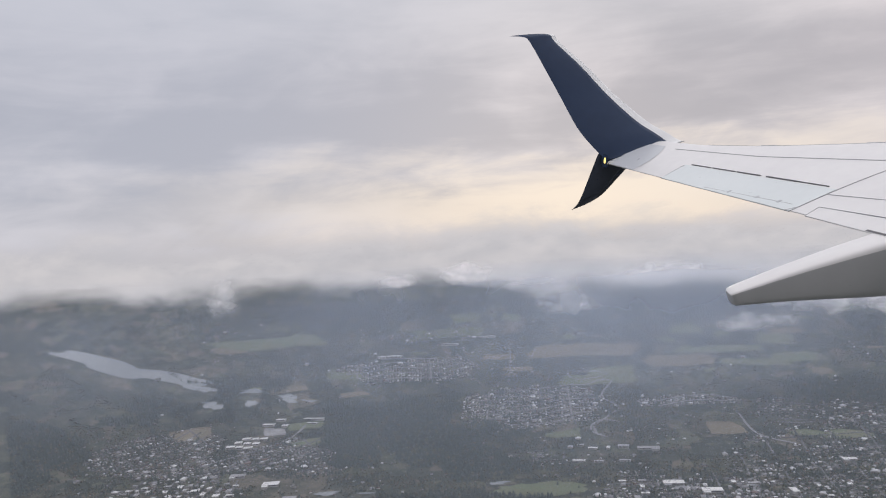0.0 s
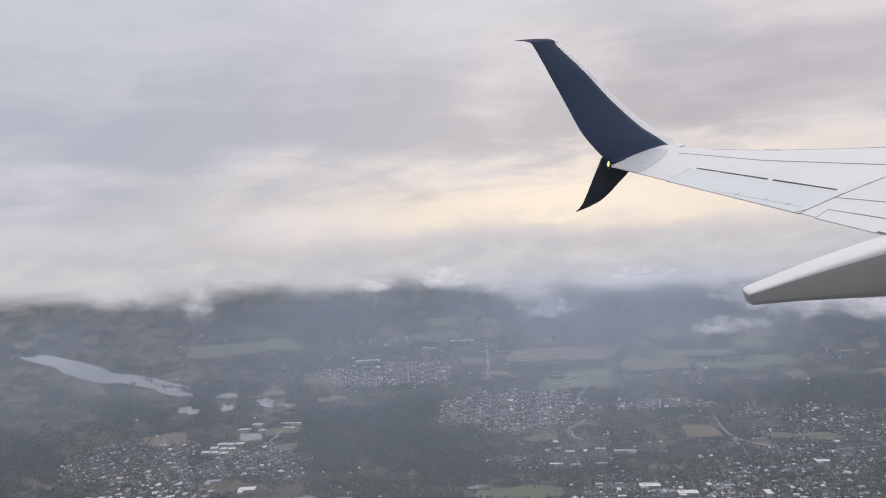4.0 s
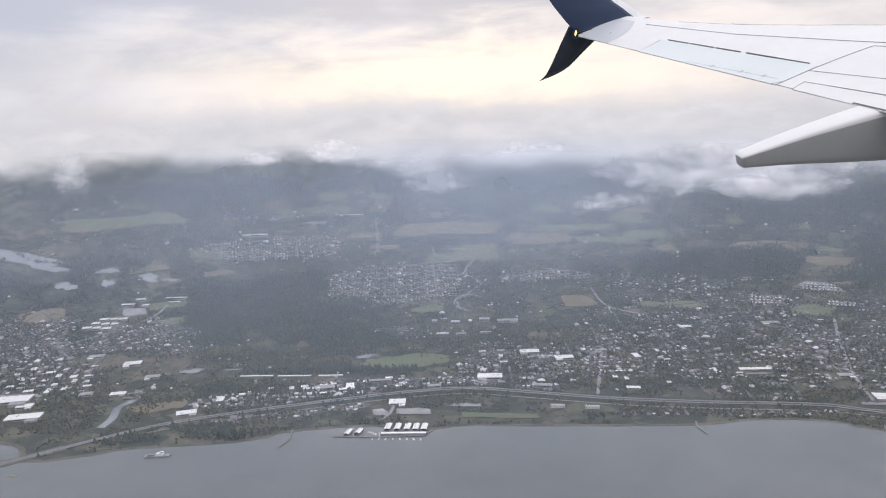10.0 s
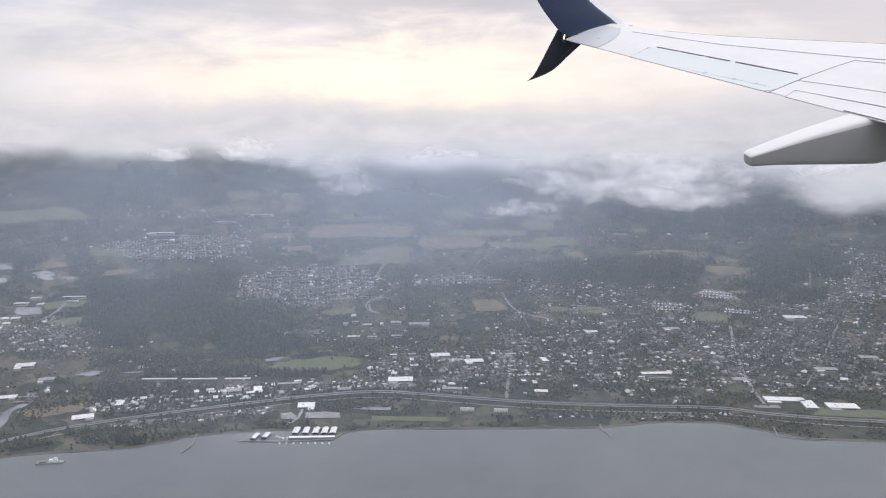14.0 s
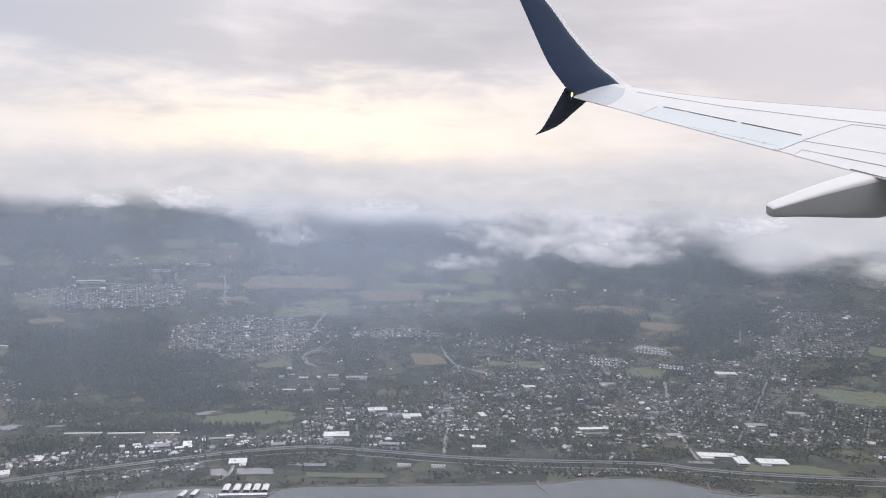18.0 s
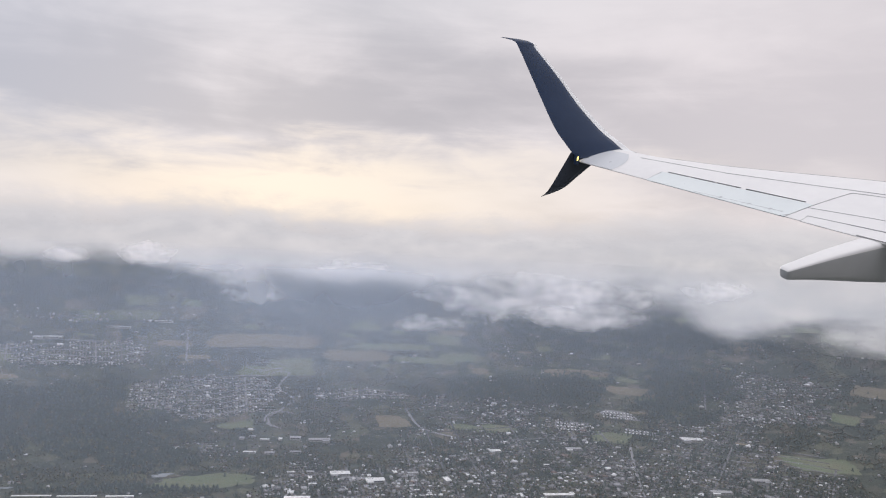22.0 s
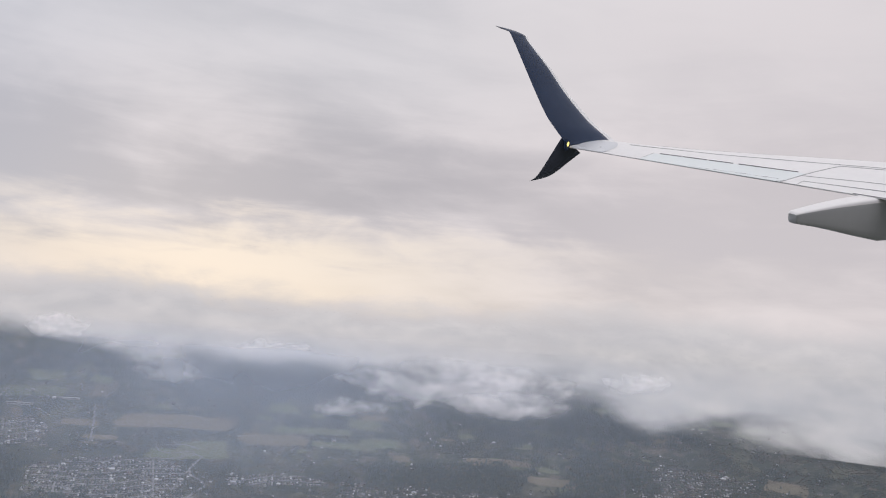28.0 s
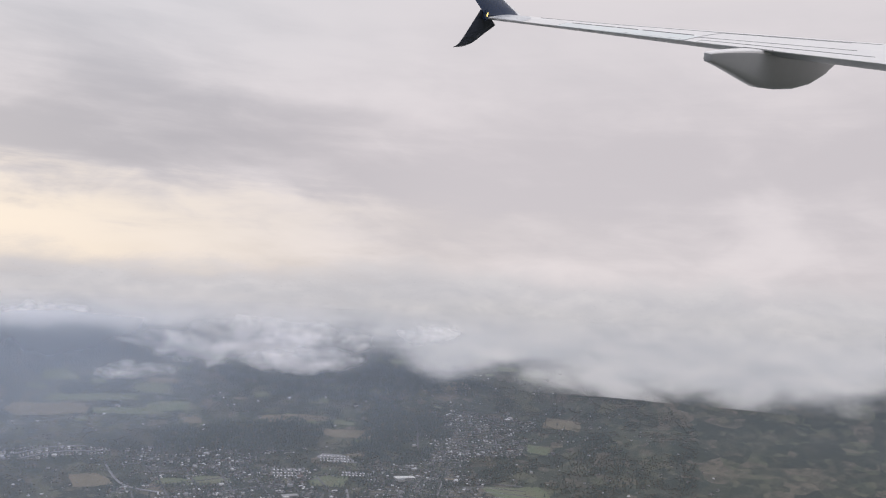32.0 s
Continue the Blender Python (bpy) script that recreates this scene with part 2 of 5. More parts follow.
def cloud_material(name, colour, shade, scale, glow, edge_lo, edge_hi, most, warp=0.4, depth=6.0, amp=1.5, relief=0.22):
    """Soft cloud: opacity from the sheet's own falloff (the uv map's first axis) broken by noise."""
    mat = bpy.data.materials.new(name)
    mat.use_nodes = True
    n = Nodes(mat.node_tree)
    coords = n.add("ShaderNodeTexCoord")
    split = n.add("ShaderNodeSeparateXYZ")
    n.link(coords.outputs["UV"], split.inputs[0])
    where = n.add("ShaderNodeMapping")
    n.link(coords.outputs["Object"], where.inputs[0])
    where.inputs["Scale"].default_value = (1.0, 1.0, 2.0)
    billow = n.noise(where.outputs[0], scale, depth, 0.55, warp)
    wisps = n.noise(where.outputs[0], scale * 2.6, depth, 0.55, warp)
    body = n.math("ADD", split.outputs[0], n.math("ADD", n.math("MULTIPLY", n.math("SUBTRACT", billow, 0.5), amp), n.math("MULTIPLY", n.math("SUBTRACT", wisps, 0.5), 0.6)))
    alpha = n.math("MULTIPLY", n.ramp(body, edge_lo, edge_hi), most)
    alpha = n.math("MULTIPLY", alpha, n.ramp(split.outputs[0], 0.0, 0.22))
    # lit tops and grey undersides of the billows are put into the colour
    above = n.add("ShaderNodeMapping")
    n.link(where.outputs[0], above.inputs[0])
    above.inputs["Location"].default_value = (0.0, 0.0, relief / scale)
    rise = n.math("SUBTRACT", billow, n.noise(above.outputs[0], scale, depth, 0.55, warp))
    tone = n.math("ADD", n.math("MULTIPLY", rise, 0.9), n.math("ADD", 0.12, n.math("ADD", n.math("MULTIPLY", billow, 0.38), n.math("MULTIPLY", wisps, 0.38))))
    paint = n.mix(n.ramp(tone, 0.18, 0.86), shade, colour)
    # with glow the sheet emits, in place of skylight falling on the cloud
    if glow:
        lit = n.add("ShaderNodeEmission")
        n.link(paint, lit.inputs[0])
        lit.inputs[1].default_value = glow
    else:
        lit = n.add("ShaderNodeAddShader")
        for k, kind in enumerate(("ShaderNodeBsdfDiffuse", "ShaderNodeBsdfTranslucent")):
            half = n.add(kind)
            n.link(paint, half.inputs[0])
            n.link(half.outputs[0], lit.inputs[k])
    clear = n.add("ShaderNodeBsdfTransparent")
    both = n.add("ShaderNodeMixShader")
    n.link(alpha, both.inputs[0])
    n.link(clear.outputs[0], both.inputs[1])
    n.link(lit.outputs[0], both.inputs[2])
    n.link(both.outputs[0], n.add("ShaderNodeOutputMaterial").inputs[0])
    return mat


def haze_material(name, scale, lo, hi, tone):
    """A tinted sheet that stands in for haze: its density varies in drifts and fades with the uv map's first axis."""
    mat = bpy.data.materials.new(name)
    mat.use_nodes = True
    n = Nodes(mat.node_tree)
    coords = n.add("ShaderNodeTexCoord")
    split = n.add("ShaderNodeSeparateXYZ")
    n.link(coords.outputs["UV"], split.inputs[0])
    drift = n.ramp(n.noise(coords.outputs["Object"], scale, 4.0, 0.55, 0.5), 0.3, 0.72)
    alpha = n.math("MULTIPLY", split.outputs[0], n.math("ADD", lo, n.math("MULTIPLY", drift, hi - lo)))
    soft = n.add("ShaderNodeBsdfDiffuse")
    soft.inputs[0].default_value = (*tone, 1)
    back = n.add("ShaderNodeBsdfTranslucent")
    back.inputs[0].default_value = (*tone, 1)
    lit = n.add("ShaderNodeAddShader")
    n.link(soft.outputs[0], lit.inputs[0])
    n.link(back.outputs[0], lit.inputs[1])
    clear = n.add("ShaderNodeBsdfTransparent")
    both = n.add("ShaderNodeMixShader")
    n.link(alpha, both.inputs[0])
    n.link(clear.outputs[0], both.inputs[1])
    n.link(lit.outputs[0], both.inputs[2])
    n.link(both.outputs[0], n.add("ShaderNodeOutputMaterial").inputs[0])
    return mat


# bank and shelf glow by themselves; all four carry light and shade as colour
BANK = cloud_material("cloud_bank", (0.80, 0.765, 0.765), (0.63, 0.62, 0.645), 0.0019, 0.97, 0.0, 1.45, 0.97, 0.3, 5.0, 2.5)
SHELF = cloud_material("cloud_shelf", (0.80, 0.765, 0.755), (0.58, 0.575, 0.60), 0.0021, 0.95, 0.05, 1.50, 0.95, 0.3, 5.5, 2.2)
PUFF = cloud_material("low_cloud", (0.90, 0.865, 0.85), (0.68, 0.67, 0.69), 0.0042, 0.0, 0.20, 1.40, 0.92, 0.35, 5.0, 1.7)
WISP = cloud_material("thin_low_cloud", (0.88, 0.86, 0.86), (0.72, 0.72, 0.74), 0.0060, 0.0, 0.20, 1.50, 0.60, 0.4, 5.0, 1.9)


# ------------------------------------------------------------------ mesh helpers
def mesh_of(name, verts, faces, material, smooth=False, uv=None):
    me = bpy.data.meshes.new(name)
    me.from_pydata([tuple(v) for v in verts], [], [tuple(f) for f in faces])
    if material:
        me.materials.append(material)
    if smooth:
        me.polygons.foreach_set("use_smooth", [True] * len(me.polygons))
    if uv is not None:
        layer = me.uv_layers.new(name="soft")
        index = np.empty(len(me.loops), int)
        me.loops.foreach_get("vertex_index", index)
        layer.data.foreach_set("uv", np.asarray(uv, float)[index].ravel())
    me.update()
    return me


def link_part(name, me, parent, label=""):
    ob = new(name, me)
    ob.parent = parent
    if label:
        ob["label"] = label
    return ob


def part(name, bm, material, parent, label="", smooth=False):
    me = bpy.data.meshes.new(name)
    bmesh.ops.recalc_face_normals(bm, faces=bm.faces)
    bm.to_mesh(me)
    bm.free()
    me.materials.append(material)
    if smooth:
        me.polygons.foreach_set("use_smooth", [True] * len(me.polygons))
    return link_part(name, me, parent, label)


def thing(name, m, label, category, group="", kind=""):
    ob = new(name)
    ob.matrix_world = m
    return tagged(ob, label, category, group, kind)


def box_arrays(x, y, z0, z1):
    """The corners and faces of a block of x by y metres from z0 to z1."""
    a, b = x / 2, y / 2
    v = [(sx * a, sy * b, z) for z in (z0, z1) for sx, sy in ((-1, -1), (1, -1), (1, 1), (-1, 1))]
    return v, [(3, 2, 1, 0), (4, 5, 6, 7), (0, 1, 5, 4), (1, 2, 6, 5), (2, 3, 7, 6), (3, 0, 4, 7)]


def block(bm, x, y, z, sx, sy, sz, bevel=0.0):
    """A bevelled block standing on z."""
    made = bmesh.ops.create_cube(bm, size=1.0, matrix=Matrix.Translation((x, y, z + sz / 2)) @ Matrix.Diagonal((sx, sy, sz, 1)))
    if bevel:
        edges = list({e for v in made["verts"] for e in v.link_edges})
        bmesh.ops.bevel(bm, geom=edges, offset=bevel, segments=2, affect="EDGES")
    return bm


def strewn(name, shapes, places, material):
    """One mesh of many copies: shapes are (verts, faces); places rows of x, y, z, turn, width, height, shape number."""
    places = np.asarray(places, float)
    all_v, loops, starts, totals, offset, start = [], [], [], [], 0, 0
    for k, (verts, faces) in enumerate(shapes):
        rows = places[places[:, 6].astype(int) == k]
        if not len(rows):
            continue
        v = np.asarray(verts, float)
        c, s = np.cos(rows[:, 3])[:, None], np.sin(rows[:, 3])[:, None]
        w, h = rows[:, 4][:, None], rows[:, 5][:, None]
        x = (c * v[None, :, 0] - s * v[None, :, 1]) * w + rows[:, 0][:, None]
        y = (s * v[None, :, 0] + c * v[None, :, 1]) * w + rows[:, 1][:, None]
        z = v[None, :, 2] * h + rows[:, 2][:, None]
        all_v.append(np.stack([x, y, z], -1).reshape(-1, 3))
        flat = np.concatenate([np.asarray(f) for f in faces])
        size = np.array([len(f) for f in faces])
        lead = np.concatenate([[0], np.cumsum(size)[:-1]])
        count = len(rows)
        loops.append((flat[None, :] + (offset + np.arange(count) * len(v))[:, None]).ravel())
        starts.append((lead[None, :] + (start + np.arange(count) * len(flat))[:, None]).ravel())
        totals.append(np.tile(size, count))
        offset += count * len(v)
        start += count * len(flat)
    me = bpy.data.meshes.new(name)
    co, loops, starts, totals = np.concatenate(all_v), np.concatenate(loops), np.concatenate(starts), np.concatenate(totals)
    me.vertices.add(len(co))
    me.vertices.foreach_set("co", co.ravel())
    me.loops.add(len(loops))
    me.loops.foreach_set("vertex_index", loops.astype(np.int32))
    me.polygons.add(len(starts))
    me.polygons.foreach_set("loop_start", starts.astype(np.int32))
    me.update(calc_edges=True)
    me.materials.append(material)
    return new(name, me)


# ------------------------------------------------------------------ ground
NEAR, RISE = 2500.0, 2300.0


def ground_z(x, y):
    """The valley floor is flat by the river and climbs to the cloud-capped hills all round."""
    x, y = np.asarray(x, float), np.asarray(y, float)
    r = np.hypot(x, y)
    u = np.clip((r - NEAR) / RISE, 0, 1)
    z = np.where(r > NEAR, EYE * (1 - r * (1 - u) / NEAR), 0.0)
    far = np.clip((r - 2600) / 900, 0, 1)
    swell = np.sin(x / 310 + 1.3) * np.sin(y / 270 + 0.4) + 0.6 * np.sin(x / 140 - y / 190) + 0.4 * np.sin(x / 83 + y / 67)
    z = z + far * swell * 9 * (1 - 0.5 * u)
    turn = np.arctan2(x, y)
    ridge = np.exp(-((r - 4480) / 170) ** 2) * (np.exp(-((turn + 0.42) / 0.20) ** 2) * 52 + 12 * np.sin(turn * 9) ** 2)
    return z + ridge


def build_ground():
    radii = np.concatenate([np.linspace(0, 1500, 8), np.linspace(1600, 2600, 36), np.linspace(2630, 4780, 100)])
    turns = np.linspace(0, 2 * np.pi, 361)[:-1]
    r, a = np.meshgrid(radii[1:], turns, indexing="ij")
    x, y = (r * np.sin(a)).ravel(), (r * np.cos(a)).ravel()
    verts = np.concatenate([[(0, 0, 0)], np.stack([x, y, ground_z(x, y)], -1)])
    m, faces = len(turns), []
    for j in range(m):
        faces.append((0, 1 + (j + 1) % m, 1 + j))
    for i in range(len(radii) - 2):
        for j in range(m):
            k = (j + 1) % m
            faces.append((1 + i * m + j, 1 + i * m + k, 1 + (i + 1) * m + k, 1 + (i + 1) * m + j))
    mat = bpy.data.materials.new("valley_ground")
    mat.use_nodes = True
    n = Nodes(mat.node_tree)
    bsdf = n.add("ShaderNodeBsdfPrincipled")
    n.link(bsdf.outputs[0], n.add("ShaderNodeOutputMaterial").inputs[0])
    where = n.add("ShaderNodeTexCoord").outputs["Object"]
    wide = n.noise(where, 0.0022, 4.0, 0.6, 0.6)
    mid = n.noise(where, 0.011, 4.0, 0.6, 0.4)
    grain = n.noise(where, 0.06, 3.0, 0.7)
    scrub = n.mix(n.ramp(mid, 0.38, 0.62), (0.054, 0.066, 0.057), (0.094, 0.096, 0.076))
    pasture = n.mix(n.ramp(mid, 0.35, 0.65), (0.105, 0.115, 0.082), (0.135, 0.122, 0.098))
    paint = n.mix(n.ramp(wide, 0.54, 0.66), scrub, pasture)
    shift = n.add("ShaderNodeVectorMath")
    shift.operation = "MULTIPLY_ADD"
    stir = n.add("ShaderNodeTexNoise")
    n.link(where, stir.inputs["Vector"])
    stir.inputs["Scale"].default_value, stir.inputs["Detail"].default_value = 0.012, 4.0
    n.link(stir.outputs["Color"], shift.inputs[0])
    shift.inputs[1].default_value = (70, 70, 0)
    n.link(where, shift.inputs[2])
    for size, share in ((0.0085, 0.75), (0.024, 0.55)):
        plots_cell = n.add("ShaderNodeTexVoronoi")
        plots_cell.inputs["Scale"].default_value = size
        n.link(shift.outputs[0], plots_cell.inputs["Vector"])
        tone = n.add("ShaderNodeValToRGB")
        tone.color_ramp.interpolation = "CONSTANT"
        for k, (start, colour) in enumerate(((0.0, (0.040, 0.050, 0.044)), (0.36, (0.062, 0.070, 0.056)), (0.55, (0.120, 0.126, 0.088)), (0.70, (0.048, 0.056, 0.048)), (0.82, (0.160, 0.140, 0.112)), (0.92, (0.090, 0.088, 0.072)))):
            stop = tone.color_ramp.elements[k] if k < 2 else tone.color_ramp.elements.new(start)
            stop.position, stop.color = start, (*colour, 1)
        pick = n.add("ShaderNodeSeparateXYZ")
        n.link(plots_cell.outputs["Color"], pick.inputs[0])
        n.link(pick.outputs[0], tone.inputs[0])
        paint = n.mix(n.math("MULTIPLY", n.ramp(n.noise(where, size * 0.5, 3.0), 0.40, 0.56), share), paint, tone.outputs[0])
    paint = n.mix(n.math("MULTIPLY", n.ramp(grain, 0.5, 0.72), 0.55), paint, (0.038, 0.044, 0.038))
    n.link(paint, bsdf.inputs["Base Color"])
    bsdf.inputs["Roughness"].default_value = 0.9
    me = mesh_of("ground", verts, faces, mat, smooth=True)
    return tagged(new("ground", me), "wet wooded valley floor rising to cloud-capped hills", "ground", kind="structure")


build_ground()


def bent(points, steps=6):
    """A smooth line through the points."""
    p = [Vector((*q, 0)) for q in points]
    out = []
    for i in range(len(p) - 1):
        a, b, c, d = p[max(i - 1, 0)], p[i], p[i + 1], p[min(i + 2, len(p) - 1)]
        for k in range(steps):
            t = k / steps
            out.append(0.5 * ((2 * b) + (c - a) * t + (2 * a - 5 * b + 4 * c - d) * t * t + (3 * b - a - 3 * c + d) * t ** 3))
    out.append(p[-1])
    return [(q.x, q.y) for q in out]


def ribbon_arrays(line, width, lift, thick=0.3):
    """A strip of road along a line, draped on the ground, with a top and two edges."""
    line = [Vector((*q, 0)) for q in line]
    verts, faces = [], []
    for i, q in enumerate(line):
        way = (line[min(i + 1, len(line) - 1)] - line[max(i - 1, 0)]).normalized()
        side = Vector((-way.y, way.x, 0)) * width / 2
        for e, drop in ((side, thick), (side, 0), (-side, 0), (-side, thick)):
            w = q + e
            verts.append((w.x, w.y, float(ground_z(w.x, w.y)) + lift - drop))
    for i in range(len(line) - 1):
        a, b = i * 4, i * 4 + 4
        faces += [(a, a + 1, b + 1, b), (a + 1, a + 2, b + 2, b + 1), (a + 2, a + 3, b + 3, b + 2)]
    return verts, faces


def sheet_arrays(line, lift, rings=5):
    """A filled patch inside a closed line, draped on the ground."""
    cx, cy = sum(p[0] for p in line) / len(line), sum(p[1] for p in line) / len(line)
    m = len(line)
    verts, faces = [(cx, cy, float(ground_z(cx, cy)) + lift)], []
    for k in range(1, rings + 1):
        for x, y in line:
            px, py = cx + (x - cx) * k / rings, cy + (y - cy) * k / rings
            verts.append((px, py, float(ground_z(px, py)) + lift))
    for j in range(m):
        faces.append((0, 1 + j, 1 + (j + 1) % m))
        for k in range(rings - 1):
            a, b = 1 + k * m, 1 + (k + 1) * m
            faces.append((a + j, b + j, b + (j + 1) % m, a + (j + 1) % m))
    return verts, faces


def blot(cx, cy, rx, ry, turn=0.0, uneven=0.25, seed=0, count=36):
    """An uneven closed line round a centre."""
    rnd = random.Random(seed)
    ph = [rnd.uniform(0, 6.28) for _ in range(4)]
    out = []
    for i in range(count):
        a = 2 * math.pi * i / count
        k = 1 + uneven * (0.5 * math.sin(2 * a + ph[0]) + 0.35 * math.sin(3 * a + ph[1]) + 0.3 * math.sin(5 * a + ph[2]) + 0.2 * math.sin(8 * a + ph[3]))
        x, y = rx * k * math.cos(a), ry * k * math.sin(a)
        out.append((cx + x * math.cos(turn) - y * math.sin(turn), cy + x * math.sin(turn) + y * math.cos(turn)))
    return out


def plot_line(cx, cy, rx, ry, turn=0.0, seed=0, steps=4):
    """The outline of a plot: four to six sides, none quite square or straight."""
    rnd = random.Random(seed)
    corners = [(-1, -1), (1, -1), (1, 1), (-1, 1)]
    if rnd.random() < 0.6:
        corners[2:3] = [(1, rnd.uniform(0.1, 0.5)), (rnd.uniform(0.2, 0.6), 1)]
    if rnd.random() < 0.4:
        corners[0:1] = [(-1, rnd.uniform(-0.5, 0)), (rnd.uniform(-0.7, -0.3), -1)]
    corners = [(rx * (u + rnd.uniform(-0.22, 0.22)), ry * (w + rnd.uniform(-0.22, 0.22))) for u, w in corners]
    out = []
    for k, (x0, y0) in enumerate(corners):
        x1, y1 = corners[(k + 1) % len(corners)]
        for i in range(steps):
            x, y = x0 + (x1 - x0) * i / steps + rnd.gauss(0, 0.045) * rx, y0 + (y1 - y0) * i / steps + rnd.gauss(0, 0.07) * ry
            out.append((cx + x * math.cos(turn) - y * math.sin(turn), cy + x * math.sin(turn) + y * math.cos(turn)))
    return out


# the river: its near bank lies behind the aircraft, its far bank below the town
SHORE = bent([(-2900, 1800), (-2300, 1868), (-2000, 1885), (-1755, 1890), (-1670, 1905), (-1580, 1905), (-1475, 1890), (-1385, 1862), (-1330, 1838), (-1285, 1782), (-1230, 1750), (-1119, 1792), (-1051, 1830), (-933, 1855), (-801, 1877), (-701, 1918), (-654, 1955), (-501, 1995), (-380, 2000), (-285, 1975),
              (-188, 2006), (-23, 2009), (216, 2010), (426, 2016), (585, 2053), (735, 2048), (858, 1982), (950, 1932), (1067, 1917), (1600, 1850), (2400, 1700)], 5)


def shore_y(x):
    return np.interp(x, [p[0] for p in SHORE], [p[1] for p in SHORE])


def build_river():
    verts, faces, rows = [], [], 10
    rnd = random.Random(4)
    for x, y in SHORE:
        wob = rnd.uniform(-5, 5)
        south = 250 + 60 * math.sin(x / 400)
        for k in range(rows):
            verts.append((x, south + (y + wob - south) * k / (rows - 1), 0.5))
    for i in range(len(SHORE) - 1):
        for k in range(rows - 1):
            a = i * rows + k
            faces.append((a, a + rows, a + rows + 1, a + 1))
    tagged(new("water", mesh_of("water", verts, faces, WATER)), "wide grey river, calm, mirroring the clouds", "river", kind="structure")
    # a narrow beach along the far bank
    line = [(x, y + 6) for x, y in SHORE]
    v, f = ribbon_arrays(line, 15, 0.8, 0.5)
    tagged(new("beach", mesh_of("beach", v, f, SAND)), "narrow strip of wet sand and scrub along the river", "beach", kind="structure")


build_river()

for n_pond, (cx, cy, rx, ry, turn) in enumerate([(-1140, 2477, 42, 16, 0.2), (-1010, 2499, 30, 8, 0.1), (-579, 2643, 34, 15, 0.3), (-1835, 3245, 40, 24, 0.3), (-1790, 3150, 22, 30, 0.2),
                                                 (-1652, 3246, 46, 30, 0.0), (-1560, 3255, 40, 8, 0.1), (-2450, 3200, 330, 62, 0.15), (-2075, 3200, 80, 26, 0.1), (-1943, 3085, 44, 34, 0.3)]):
    v, f = sheet_arrays(blot(cx, cy, rx, ry, turn, 0.45, n_pond), 1.2, 4)
    name = "lake" if rx > 200 else "pond"
    tagged(new(name, mesh_of(name, v, f, POND)), "long pale lake among dark woods" if rx > 200 else "small pale pond with an uneven bank", name, kind="structure")
v, f = ribbon_arrays(bent([(-1190, 1985), (-1196, 2060), (-1225, 2150), (-1210, 2230), (-1240, 2310)], 8), 24, 1.0)
tagged(new("creek", mesh_of("creek", v, f, POND)), "pale creek winding into the river", "creek", kind="structure")

# marsh islands off the creek's mouth
for n_isle, (cx, cy, rx, ry) in enumerate(((-1595, 1787, 44, 20), (-1590, 1690, 36, 22), (-1457, 1748, 40, 7), (-1281, 1560, 36, 7), (-1355, 1510, 60, 12), (-1232, 1668, 22, 6), (-1500, 1775, 30, 5), (-1420, 1800, 26, 6), (-1700, 1740, 50, 10), (-1300, 1620, 16, 4))):
    v, f = sheet_arrays(blot(cx, cy, rx, ry, -0.15, 0.5, 70 + n_isle, 24), 0.0, 3)
    v = [(x, y, 1.6 if k == 0 else max(0.2, 1.6 - 0.5 * ((k - 1) // 24))) for k, (x, y, z) in enumerate(v)]
    tagged(new("marsh_island", mesh_of("marsh_island", v, f, STUBBLE)), "low brown marsh island in the river", "island", kind="structure")
# wet car parks by the marina and the stores
CAR_PARKS = ((-335, 2120, 60, 36, 0.1), (-430, 2110, 26, 40, 0.1), (40, 2650, 60, 30, 0.1), (-133, 2390, 60, 20, 0.05), (930, 2180, 50, 20, -0.1), (-1580, 2960, 60, 40, 0.2), (-1600, 2210, 110, 22, 0.28), (700, 2455, 60, 10, 0.05), (-190, 2170, 70, 20, 0.0))
for cx, cy, rx, ry, turn in CAR_PARKS:
    v, f = sheet_arrays(plot_line(cx, cy, rx * 0.8, ry * 0.7, turn, int(cx)), 1.6, 3)
    tagged(new("car_park", mesh_of("car_park", v, f, STREET)), "wet grey car park beside a low building", "car park", kind="structure")

def lean(cx, cy):
    """The turn by which things on the far slope lie along it."""
    return -math.atan2(cx, cy) if math.hypot(cx, cy) > 3000 else 0.0


# fields
for n_field, (cx, cy, rx, ry, turn, mat) in enumerate([(-420, 2600, 190, 85, 0.35, GRASS), (-430, 3905, 300, 75, 0.0, STUBBLE), (-1962, 3665, 330, 52, 0.0, GRASS), (90, 4105, 95, 50, 0.0, GRASS), (372, 3760, 150, 36, 0.05, GRASS),
                                                       (541, 3790, 130, 50, 0.2, GRASS), (-250, 3700, 130, 70, 0.1, GRASS), (60, 3800, 180, 60, -0.1, STUBBLE), (1700, 2650, 160, 90, 0.2, GRASS), (1180, 2120, 170, 45, -0.2, GRASS),
                                                       (900, 4150, 150, 40, 0.0, GRASS), (209, 3898, 200, 40, 0.0, GRASS), (1233, 3406, 150, 50, 0.0, STUBBLE), (-330, 3640, 190, 60, 0.0, GRASS), (-1100, 2150, 90, 50, 0.5, STUBBLE), (-1480, 3040, 90, 40, 0.1, GRASS), (-90, 2085, 120, 26, -0.06, GRASS), (1050, 3600, 170, 45, 0.1, STUBBLE),
                                                       (-1100, 4000, 200, 50, 0.1, GRASS), (330, 4120, 120, 40, 0.1, STUBBLE)]):
    v, f = sheet_arrays(plot_line(cx, cy, rx * 0.85, ry * 0.8, turn + lean(cx, cy), 40 + n_field, 6), 1.0 + 0.05 * n_field, 6)
    tagged(new("field", mesh_of("field", v, f, mat)), "mown green pasture between trees" if mat is GRASS else "brown stubble field on a low hill", "field", kind="structure")
